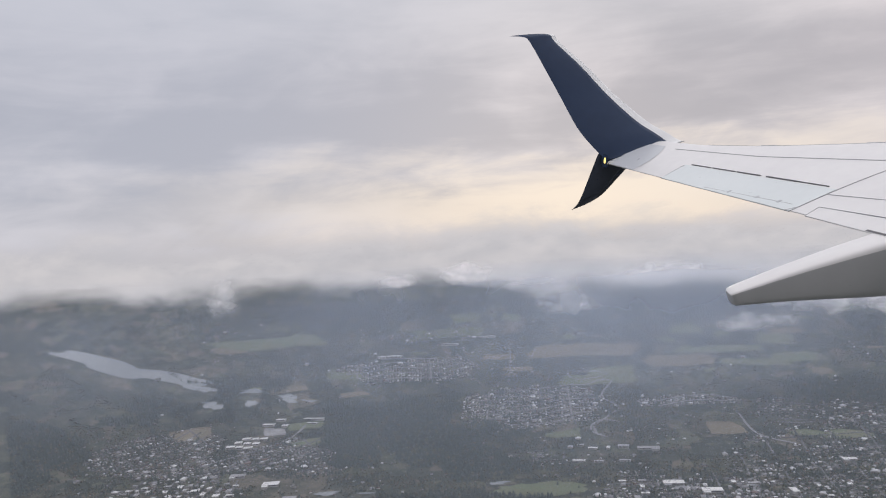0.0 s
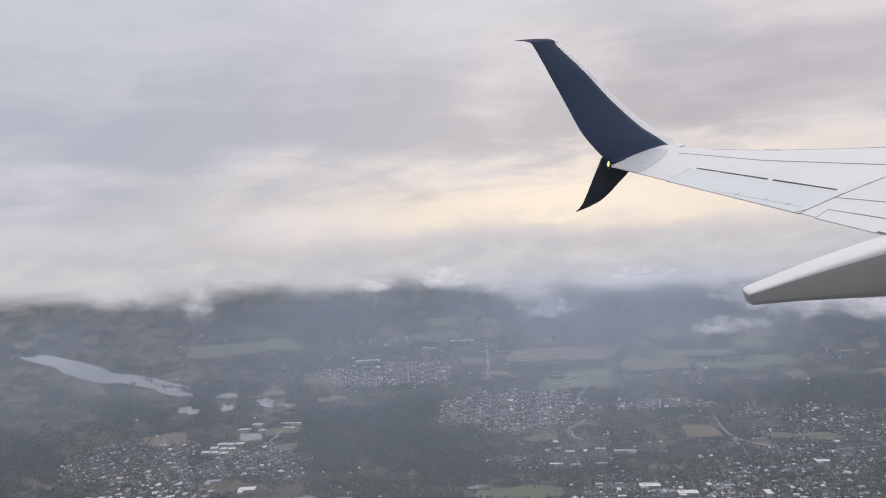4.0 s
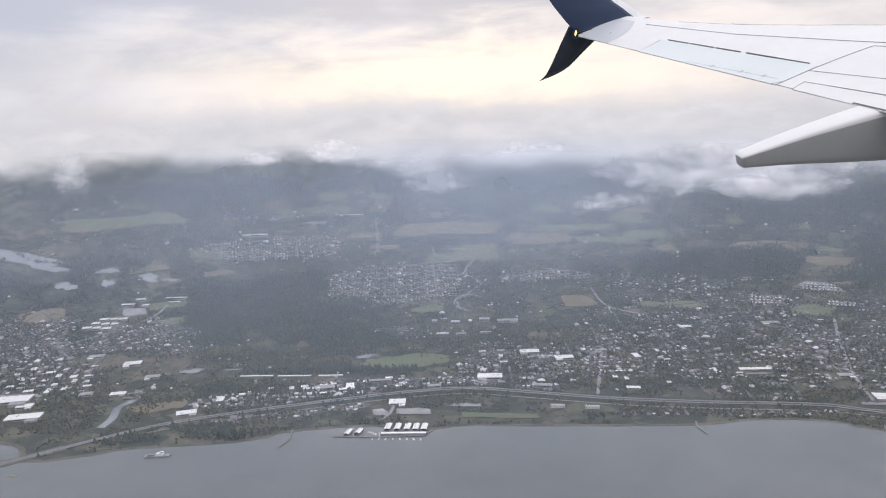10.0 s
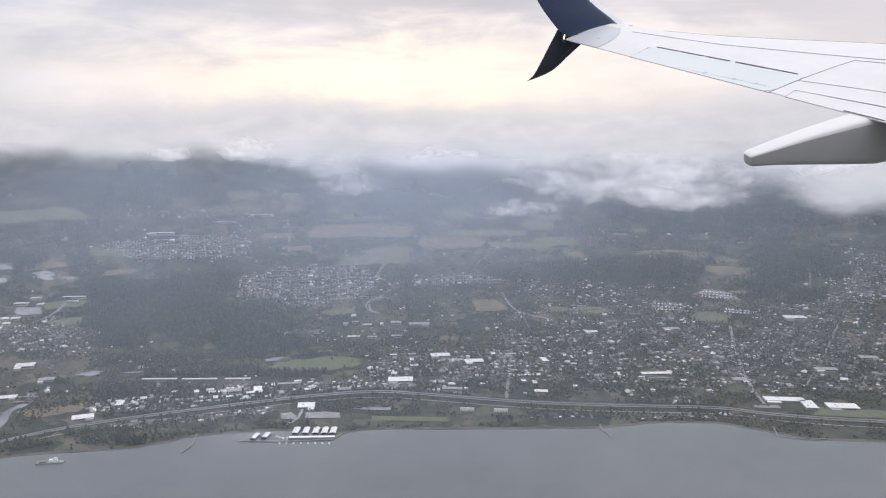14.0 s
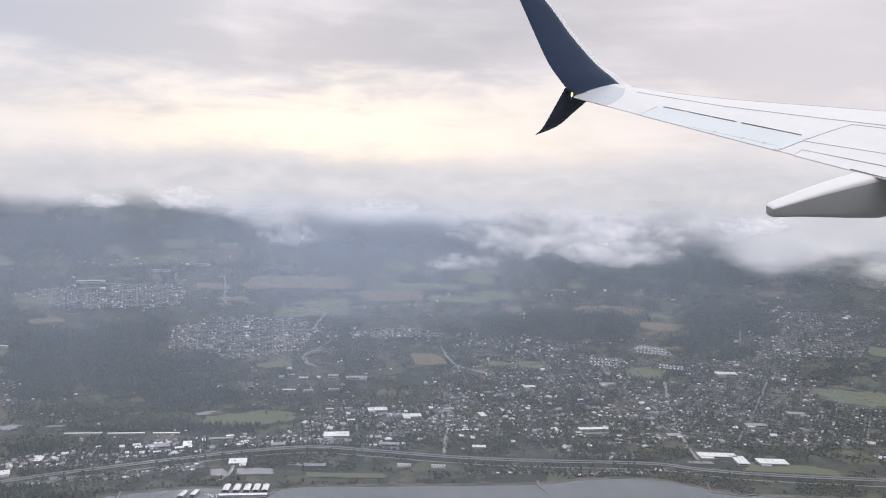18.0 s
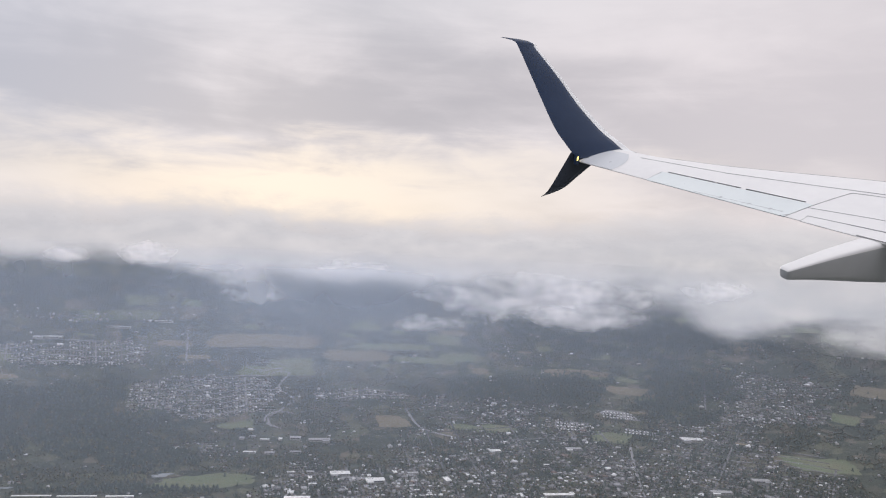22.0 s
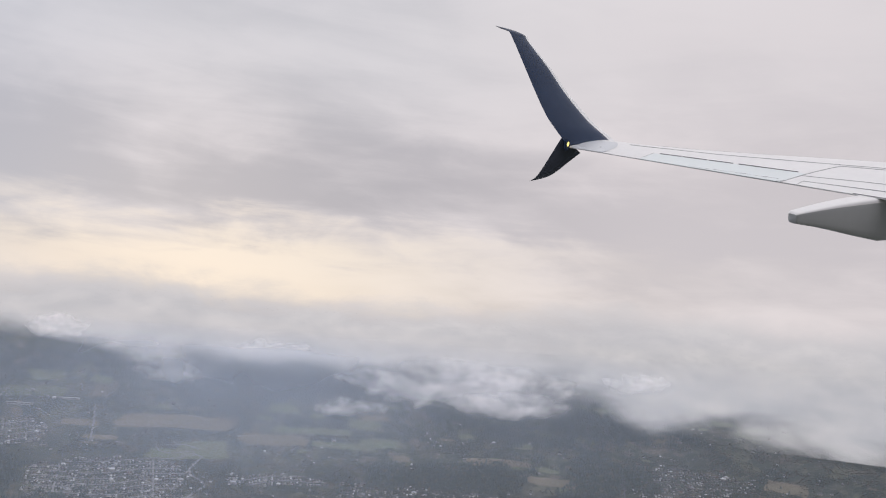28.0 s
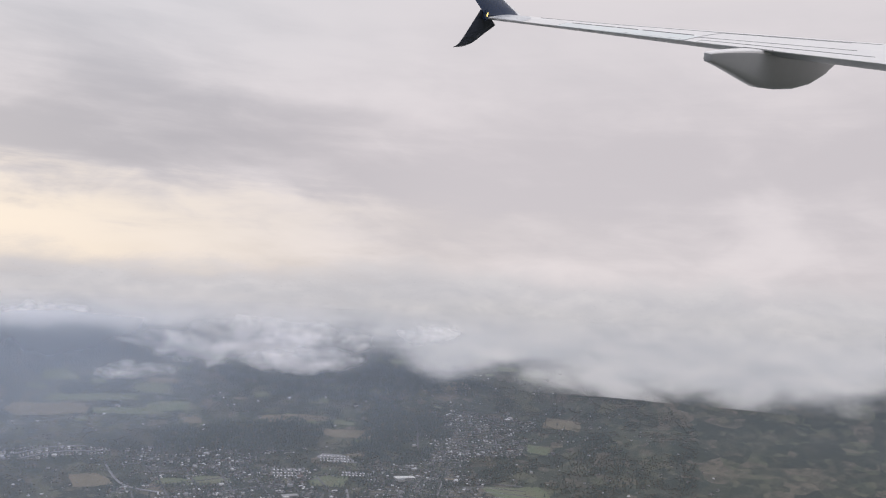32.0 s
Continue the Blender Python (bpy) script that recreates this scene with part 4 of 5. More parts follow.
def low_cloud(az, el, wide, high, far, seed, label, material):
    """A wisp of low cloud: a soft sheet that bulges towards the valley."""
    rnd = random.Random(seed)
    verts, faces, uv = [], [], []
    nx, nz = 18, 8
    a, e = radians(az), radians(el)
    centre = Vector((far * math.sin(a) * math.cos(e), far * math.cos(a) * math.cos(e), EYE + far * math.sin(e)))
    right, out = Vector((math.cos(a), -math.sin(a), 0)), Vector((math.sin(a), math.cos(a), 0))
    off = right * rnd.uniform(-0.12, 0.12) * wide + Vector((0, 0, rnd.uniform(-0.1, 0.1) * high))
    for i in range(nx + 1):
        for j in range(nz + 1):
            u, w = i / nx * 2 - 1, j / nz * 2 - 1
            verts.append(off + right * u * wide / 2 + Vector((0, 0, w * high / 2)) - out * 30 * (1 - u * u) * (1 - w * w))
            uv.append((max(0.0, 1 - (u * u + w * w)), j / nz))
    for i in range(nx):
        for j in range(nz):
            q = i * (nz + 1) + j
            faces.append((q, q + nz + 1, q + nz + 2, q + 1))
    ob = new("low_cloud", mesh_of("low_cloud", verts, faces, material, smooth=True, uv=uv))
    ob.location = centre
    return tagged(ob, label, "cloud", "low clouds over the valley", "stuff")


for n_cloud, (az, el, wide, high, far) in enumerate(((11.5, -2.9, 1500, 300, 3850), (18.0, -4.0, 760, 170, 3780), (-14.5, -0.8, 420, 150, 4150), (-18.5, -0.9, 330, 100, 4150))):
    low_cloud(az, el, wide, high, far, n_cloud, "ragged white bank of low cloud over dark woods", PUFF)
for n_cloud, (az, el, wide, high, far) in enumerate(((-31.4, -1.6, 230, 250, 3950), (-6.0, -3.2, 560, 140, 3900), (-1.5, -1.2, 600, 160, 4100), (4.5, -5.0, 480, 120, 3700), (25.5, -1.8, 420, 150, 4000))):
    low_cloud(az, el, wide, high, far, 20 + n_cloud, "thin wisp of low cloud drifting over dark woods", WISP)


# ------------------------------------------------------------------ town, woods
def value_noise(x, y, size, seed):
    """Smooth random values over the plan."""
    grid = np.random.RandomState(seed).rand(256, 256)
    gx, gy = np.asarray(x) / size + 100, np.asarray(y) / size + 100
    ix, iy = np.floor(gx).astype(int), np.floor(gy).astype(int)
    fx, fy = gx - ix, gy - iy
    fx, fy = fx * fx * (3 - 2 * fx), fy * fy * (3 - 2 * fy)
    at = lambda i, j: grid[i % 256, j % 256]
    return (at(ix, iy) * (1 - fx) + at(ix + 1, iy) * fx) * (1 - fy) + (at(ix, iy + 1) * (1 - fx) + at(ix + 1, iy + 1) * fx) * fy


# towns: centre, half sizes, turn of the street grid, share of plots built on
TOWNS = [(-560, 3390, 310, 195, 0.0, 0.72), (0, 3435, 275, 62, 0.0, 0.8), (620, 2750, 480, 540, 0.08, 0.62), (0, 2560, 290, 270, 0.12, 0.8), (-700, 2285, 360, 100, 0.30, 0.95), (1330, 2700, 430, 500, -0.15, 0.52),
         (-1430, 2700, 300, 200, 0.30, 0.8), (-1900, 2640, 270, 200, 0.40, 0.95), (-1210, 3640, 350, 110, 0.0, 0.9), (1750, 3180, 330, 220, 0.1, 0.75), (-1700, 2330, 300, 230, 0.3, 0.7), (-700, 2090, 260, 42, 0.34, 0.85), (-1150, 3960, 420, 50, 0.0, 0.5), (-250, 2390, 200, 60, 0.1, 0.8), (-450, 2890, 150, 70, 0.1, 0.5), (620, 2105, 420, 26, -0.02, 0.6),
         (620, 3330, 380, 120, 0.0, 0.5)]
ESTATES = [TOWNS[0], TOWNS[1], TOWNS[8]]          # new estates with few trees
FORESTS = [(-2380, 2450, 200, 280), (-2150, 2880, 160, 90), (-1080, 1905, 150, 48), (-830, 1935, 90, 30), (-560, 2520, 200, 45), (-900, 2450, 170, 60), (-1010, 3120, 400, 330), (820, 3480, 430, 140), (1400, 3350, 250, 230), (-2020, 3060, 430, 180), (100, 4280, 1200, 110), (-640, 2740, 170, 110), (-1500, 4150, 700, 170), (1500, 3900, 600, 220), (-1010, 2330, 110, 60), (-940, 1990, 120, 40)]


def ragged_edge(x, y, ragged):
    """How far the edge of a wood or a town reaches, uneven over the plan."""
    if not ragged:
        return 1.0
    return 1.0 + ragged * (value_noise(x, y, 170, 12) + 0.6 * value_noise(x, y, 60, 13) - 0.8)


def inside(x, y, spots, ragged=0.0):
    out = np.zeros(np.shape(x), bool)
    edge = ragged_edge(x, y, ragged)
    for cx, cy, rx, ry, *_ in spots:
        turn = lean(cx, cy)
        u = (x - cx) * math.cos(turn) + (y - cy) * math.sin(turn)
        v = (y - cy) * math.cos(turn) - (x - cx) * math.sin(turn)
        out |= (u / rx) ** 2 + (v / ry) ** 2 < edge
    return out


def near_line(x, y, line, reach):
    px, py = np.array([p[0] for p in line]), np.array([p[1] for p in line])
    order = np.argsort(px)
    return np.abs(np.interp(x, px[order], py[order]) - y) < reach


def plots():
    """House plots in rows along the streets of each town."""
    rows = []
    rng = np.random.RandomState(11)
    for cx, cy, rx, ry, turn, share in TOWNS:
        far = math.hypot(cx, cy) > 3000
        along, row_gap = (12.5, 14.0) if not far else (13.0, 15.0)
        turn += lean(cx, cy)
        us, vs = np.arange(-rx, rx, along), np.arange(-ry, ry, row_gap)
        u, v = np.meshgrid(us, vs)
        col, row = np.meshgrid(np.arange(len(us)), np.arange(len(vs)))
        keep = (col % 9 != 8) & (row % 3 != 2)
        slip = 1.5 if far else 3.0
        u, v = u[keep] + rng.uniform(-slip, slip, keep.sum()), v[keep] + rng.uniform(-slip, slip, keep.sum())
        v = v + far * (14 * np.sin(u / 70 + cx) + 0.10 * u)
        x, y = cx + u * math.cos(turn) - v * math.sin(turn), cy + u * math.sin(turn) + v * math.cos(turn)
        ok = (u / rx) ** 2 + (v / ry) ** 2 < ragged_edge(x, y, 1.5 if far else 0.7) - 0.2 * rng.rand(len(u))
        gaps = value_noise(x, y, 70, 6) if not far else value_noise(x, y, 70, 6) * 0.4 + 0.42
        ok &= rng.rand(len(u)) < share * np.clip((gaps - 0.22) * 3.6, 0, 1) * 1.15
        u, v, x, y = u[ok], v[ok], x[ok], y[ok]
        rows.append(np.stack([x, y, np.full(len(x), turn) + rng.choice([0, math.pi / 2], len(x)) + rng.normal(0, 0.2, len(x))], -1))
    # lone farmhouses
    x, y = rng.uniform(-2300, 2500, 1500), rng.uniform(2300, 4300, 1500)
    rows.append(np.stack([x, y, rng.uniform(0, 3, 1500)], -1))
    rows = np.concatenate(rows)
    x, y = rows[:, 0], rows[:, 1]
    ok = (y > shore_y(x) + 22) & ~near_line(x, y, HIGHWAY, 32) & (~inside(x, y, FORESTS, 1.7) | inside(x, y, ESTATES, 1.5)) & ~inside(x, y, FIELDS) & (np.hypot(x, y) < 4350)
    return rows[ok]


#             x, y, width, depth, height, turn
WORKS = [(-1765, 2070, 172, 52, 10, 0.28), (-1670, 2100, 76, 68, 9, 0.28), (-1595, 2175, 136, 60, 9, 0.28), (-1465, 2060, 97, 47, 8, 0.28), (-1515, 2140, 46, 31, 8, 0.3), (-1363, 2510, 57, 42, 8, 0.3),
         (-1855, 2010, 69, 52, 8, 0.3), (-1285, 2260, 46, 29, 7, 0.3), (-1385, 2250, 39, 29, 7, 0.3), (-1245, 2410, 46, 31, 7, 0.3), (-1735, 2210, 57, 39, 8, 0.3), (-1515, 2550, 53, 34, 7, 0.3)]
SCHOOL = [(-1638 + u * 34 + v * 10, 2840 + v * 46 + u * 8, 27 + 5 * ((u * v) % 2), 31, 6 + (u + v) % 3, 0.3) for u in (-1, 0, 1) for v in (-1, 0, 1)] + [(-1630, 3009, 50, 24, 8, 0.1), (-1598, 3060, 40, 24, 7, 0.1), (-1560, 3020, 24, 30, 6, 0.1), (-1470, 3110, 90, 16, 8, 0.05), (-1460, 3070, 44, 14, 7, 0.05)]


def shops(seed, count, cx, cy, rx, ry, turn, least, most):
    """Small shops and halls strewn over a quarter of the town."""
    rnd, out = random.Random(seed), []
    for _ in range(count * 12):
        if len(out) == count:
            break
        u, v = rnd.uniform(-1, 1) * rx, rnd.uniform(-1, 1) * ry
        x, y = cx + u * math.cos(turn) - v * math.sin(turn), cy + u * math.sin(turn) + v * math.cos(turn)
        if y < shore_y(x) + 40 or abs(np.interp(x, [p[0] for p in HIGHWAY], [p[1] for p in HIGHWAY]) - y) < 45 or any(math.hypot(x - q[0], y - q[1]) < (q[2] + most) * 0.62 for q in out):
            continue
        w = rnd.uniform(least, most)
        out.append((x, y, w, w * rnd.uniform(0.45, 0.8), rnd.uniform(5, 9), turn + rnd.choice((0, math.pi / 2))))
    return out


STORES = [(-391, 2191, 48, 40, 8, 0.1), (-7, 2692, 66, 36, 8, 0.1), (109, 2630, 62, 36, 8, 0.1), (-133, 2435, 78, 44, 9, 0.05), (-992, 2100, 56, 34, 7, 0.4), (-644, 2330, 62, 34, 7, 0.3),
          (-566, 2345, 24, 46, 7, 0.2), (-936, 2215, 20, 42, 7, 0.2), (350, 2640, 20, 46, 6, 0.2), (240, 2700, 36, 20, 6, 0.1), (-300, 2345, 40, 22, 6, 0.1), (30, 2345, 60, 22, 7, -0.1),
          (-480, 2400, 70, 16, 6, 0.15), (300, 2320, 40, 20, 6, -0.1)]
EAST_SIDE = [(1000, 2232, 112, 34, 9, -0.12), (1052, 2186, 34, 66, 9, -0.12), (1140, 2172, 84, 42, 9, -0.12), (695, 2490, 96, 22, 7, 0.05), (860, 2900, 60, 26, 7, 0.0), (560, 2900, 44, 26, 7, 0.1),
             (1240, 2480, 70, 26, 7, -0.1), (1420, 2560, 60, 30, 7, -0.1), (940, 2420, 44, 28, 7, 0.0), (1330, 2920, 80, 40, 8, -0.1)]
HILLSIDE = [(-260, 2870, 34, 18, 6, 0.1), (-330, 2870, 44, 16, 6, 0.0), (-170, 2890, 40, 16, 6, 0.0), (-90, 3010, 80, 30, 7, 0.05), (-180, 3020, 40, 30, 9, 0.0), (-1330, 3720, 120, 36, 8, 0.0),
            (-1080, 3900, 110, 22, 7, 0.0), (-900, 4010, 90, 20, 7, 0.0)]
FLATS = shops(8, 6, -290, 3005, 90, 16, 0.0, 22, 36)
DOWNTOWN = shops(5, 46, -1620, 2330, 190, 120, 0.3, 14, 32) + shops(6, 34, -700, 2290, 330, 66, 0.3, 12, 24) + shops(9, 28, 60, 2560, 230, 180, 0.1, 12, 26) + shops(10, 30, 760, 2640, 380, 330, 0.05, 12, 24)
LARGE = STORES + WORKS + SCHOOL + EAST_SIDE + HILLSIDE + FLATS + DOWNTOWN
BRIGHT = {0, 1, 2, 3, 6, 7, 14, 16, 17, 19} | set(range(26, 40)) | {40, 41, 42} | set(range(len(LARGE) - len(DOWNTOWN), len(LARGE), 3))          # those with new white roofs


def large_building(x, y, w, d, h, turn, n):
    """A flat-roofed store or school: walls, roof slab with parapet, windows, roof units."""
    z = float(ground_z(x, y))
    h *= 0.7
    b = thing("large_building", pose(x, y, z, 0, 0, math.degrees(turn)), "low pale building with a wide flat roof", "building", "large buildings of the town")
    rnd = random.Random(n)
    pale = n in BRIGHT or rnd.random() < 0.35
    part("wall", block(bmesh.new(), 0, 0, -4, w, d, h + 4), CONCRETE_WALL, b)
    part("roof", block(bmesh.new(), 0, 0, h, w + 1.2, d + 1.2, 0.7, 0.15), WHITE_ROOF if pale else GREY_ROOF, b, "wide white membrane roof" if pale else "flat grey gravel roof")
    part("window_band", block(bmesh.new(), 0, -d / 2 - 0.05, h * 0.35, w * 0.8, 0.3, h * 0.3), DARK_GLASS, b, "long dark window band")
    part("door", block(bmesh.new(), w * rnd.uniform(-0.3, 0.3), -d / 2 - 0.1, 0, 4.0, 0.5, 2.3, 0.05), GREY_METAL, b, "grey metal door")
    if w > 40 and d > 24:
        side = rnd.choice((-1, 1))
        part("annex", block(bmesh.new(), side * w * 0.30, -d * 0.5 - d * 0.2, -4, w * 0.34, d * 0.42, h * 0.75 + 4), CONCRETE_WALL, b, "lower wing of the building")
        part("annex_roof", block(bmesh.new(), side * w * 0.30, -d * 0.5 - d * 0.2, h * 0.75, w * 0.34 + 1, d * 0.42 + 1, 0.6, 0.12), rnd.choice((WHITE_ROOF, GREY_METAL)), b, "flat roof of the lower wing")
    for _ in range(3 if w > 50 else 2):
        part("roof_unit", block(bmesh.new(), w * rnd.uniform(-0.4, 0.4), d * rnd.uniform(-0.35, 0.35), h + 0.7, rnd.uniform(2, 5), rnd.uniform(2, 4), 1.6, 0.2), GREY_METAL, b, "grey roof ventilation unit")
    return b


for n_b, row in enumerate(LARGE):
    large_building(*row, n_b)

HOUSE_WALL = box_arrays(11, 8.4, -3, 3.4)
_h = [(-6, -4.9, 3.2), (6, -4.9, 3.2), (6, 4.9, 3.2), (-6, 4.9, 3.2), (-6, 0, 6.2), (6, 0, 6.2), (-6, -4.9, 2.9), (6, -4.9, 2.9), (6, 4.9, 2.9), (-6, 4.9, 2.9)]
HOUSE_ROOF = (_h, [(0, 1, 5, 4), (2, 3, 4, 5), (0, 4, 3), (1, 2, 5), (6, 7, 1, 0), (7, 8, 2, 1), (8, 9, 3, 2), (9, 6, 0, 3), (9, 8, 7, 6)])
_p = [(-6.5, -5, 3.0), (6.5, -5, 3.0), (6.5, 5, 3.0), (-6.5, 5, 3.0), (-2.5, 0, 5.6), (2.5, 0, 5.6), (-6.5, -5, 2.7), (6.5, -5, 2.7), (6.5, 5, 2.7), (-6.5, 5, 2.7)]
HIP_ROOF = (_p, [(0, 1, 5, 4), (2, 3, 4, 5), (0, 4, 3), (1, 2, 5), (6, 7, 1, 0), (7, 8, 2, 1), (8, 9, 3, 2), (9, 6, 0, 3), (9, 8, 7, 6)])


def conifer_shape(seed, tiers=3, sides=6):
    """A fir: drooping uneven skirts of branches one over the other."""
    rnd = random.Random(seed)
    v, f = [], []
    for k in range(tiers):
        z0, z1, r = 0.12 + 0.27 * k, 0.52 + 0.26 * k if k < tiers - 1 else 1.0, 0.22 * (1 - 0.28 * k)
        start = len(v)
        for j in range(sides):
            a = 2 * math.pi * (j + rnd.uniform(-0.25, 0.25)) / sides
            q = r * rnd.uniform(0.7, 1.25)
            v.append((q * math.cos(a), q * math.sin(a), z0 + rnd.uniform(-0.05, 0.05)))
        v.append((rnd.uniform(-0.02, 0.02), rnd.uniform(-0.02, 0.02), z1))
        for j in range(sides):
            f.append((start + j, start + (j + 1) % sides, start + sides))
    return v, f


def broadleaf_shape(seed):
    """A bare-edged broad crown: three uneven clumps."""
    rnd = random.Random(seed)
    v, f = [], []
    for k in range(3):
        cx, cy, cz, r = rnd.uniform(-0.22, 0.22), rnd.uniform(-0.22, 0.22), rnd.uniform(0.45, 0.75), rnd.uniform(0.26, 0.38)
        start = len(v)
        v.append((cx, cy, cz + r * rnd.uniform(0.7, 1)))
        for j in range(5):
            a = 2 * math.pi * j / 5 + k
            q = r * rnd.uniform(0.75, 1.2)
            v.append((cx + q * math.cos(a), cy + q * math.sin(a), cz + r * rnd.uniform(-0.35, 0.3)))
        v.append((cx, cy, cz - r * 0.9))
        for j in range(5):
            f += [(start, start + 1 + j, start + 1 + (j + 1) % 5), (start + 6, start + 1 + (j + 1) % 5, start + 1 + j)]
    return v, f


def build_town():
    rows = plots()
    x, y = rows[:, 0], rows[:, 1]
    clear = np.ones(len(rows), bool)
    for bx, by, w, d, *_ in LARGE:
        clear &= np.hypot(x - bx, y - by) > max(w, d) * 0.62
    rows = rows[clear]
    order = np.argsort(np.hypot(rows[:, 0], rows[:, 1]))
    rows = rows[order]
    rng = np.random.RandomState(5)
    size = rng.uniform(0.62, 1.0, len(rows)) * np.where(rng.rand(len(rows)) < 0.07, 2.0, 1.0)
    z = ground_z(rows[:, 0], rows[:, 1])
    # the nearest houses one by one
    wall_me = mesh_of("wall", *HOUSE_WALL, WALL_OBJ)
    roofs = [mesh_of("roof", *HOUSE_ROOF, ROOF_OBJ), mesh_of("roof", *HIP_ROOF, ROOF_OBJ)]
    first = []
    for kind in range(2):
        h = thing("house", pose(0, 0, -50), "small family house with a pitched shingle roof", "house", "houses of the town")
        link_part("wall", wall_me, h)
        link_part("roof", roofs[kind], h, "pitched shingle roof")
        first.append(h)
    count = 280
    for i in range(count):
        m = pose(rows[i, 0], rows[i, 1], z[i], 0, 0, math.degrees(rows[i, 2]))
        if i < 2:
            h = first[i]
            h.matrix_basis = m
        else:
            h = copy_thing(first[i % 2], m)
        h.scale = (size[i],) * 3
    far = np.stack([rows[count:, 0], rows[count:, 1], z[count:], rows[count:, 2], size[count:], size[count:], rng.randint(0, 2, len(rows) - count)], -1)
    base = far.copy()
    base[:, 6] = 0
    body = tagged(strewn("distant_houses", [HOUSE_WALL], base, WALL_MIX), "many small houses with pale and dark roofs among trees", "houses", kind="stuff")
    roof = strewn("roofs", [HOUSE_ROOF, HIP_ROOF], far, ROOF_MIX)
    roof.parent = body
    roof["label"] = "pale and dark shingle roofs"
    return rows


HOUSES = build_town()


def build_streets():
    """The street grid of each town."""
    for cx, cy, rx, ry, turn, _ in TOWNS:
        far = math.hypot(cx, cy) > 3000
        along, row_gap = (12.5, 14.0) if not far else (13.0, 15.0)
        turn += lean(cx, cy)
        verts, faces = [], []
        lines = []
        for k, v in enumerate(np.arange(-ry, ry, row_gap)):
            if k % (3 if far else 9) == 2:
                half = rx * math.sqrt(max(0, 1 - (v / ry) ** 2)) * 0.95
                lines.append([(u, v + far * (14 * math.sin(u / 70 + cx) + 0.10 * u)) for u in np.linspace(-half, half, max(3, int(half / 15)))])
        for k, u in enumerate(np.arange(-rx, rx, along)):
            if k % (27 if far else 9) == 8:
                half = ry * math.sqrt(max(0, 1 - (u / rx) ** 2)) * 0.95
                lines.append([(u, v) for v in np.linspace(-half, half, max(3, int(half / 30)))])
        for n_line, line in enumerate(lines):
            world_line = [(cx + u * math.cos(turn) - v * math.sin(turn), cy + u * math.sin(turn) + v * math.cos(turn)) for u, v in line]
            world_line = [p for p, (u, v) in zip(world_line, line) if p[1] > shore_y(p[0]) + 18 and (not far or (u / rx) ** 2 + (v / ry) ** 2 < ragged_edge(p[0], p[1], 1.5) - 0.05)]
            if len(world_line) < 3:
                continue
            v, f = ribbon_arrays(world_line, 7.0, 1.2 + 0.02 * n_line, 0.4)
            faces += [tuple(i + len(verts) for i in q) for q in f]
            verts += v
        if faces:
            tagged(new("street", mesh_of("street", verts, faces, STREET if (cx, cy) in [e[:2] for e in ESTATES] else LANE)), "grid of narrow wet residential streets", "street", kind="structure")


build_streets()


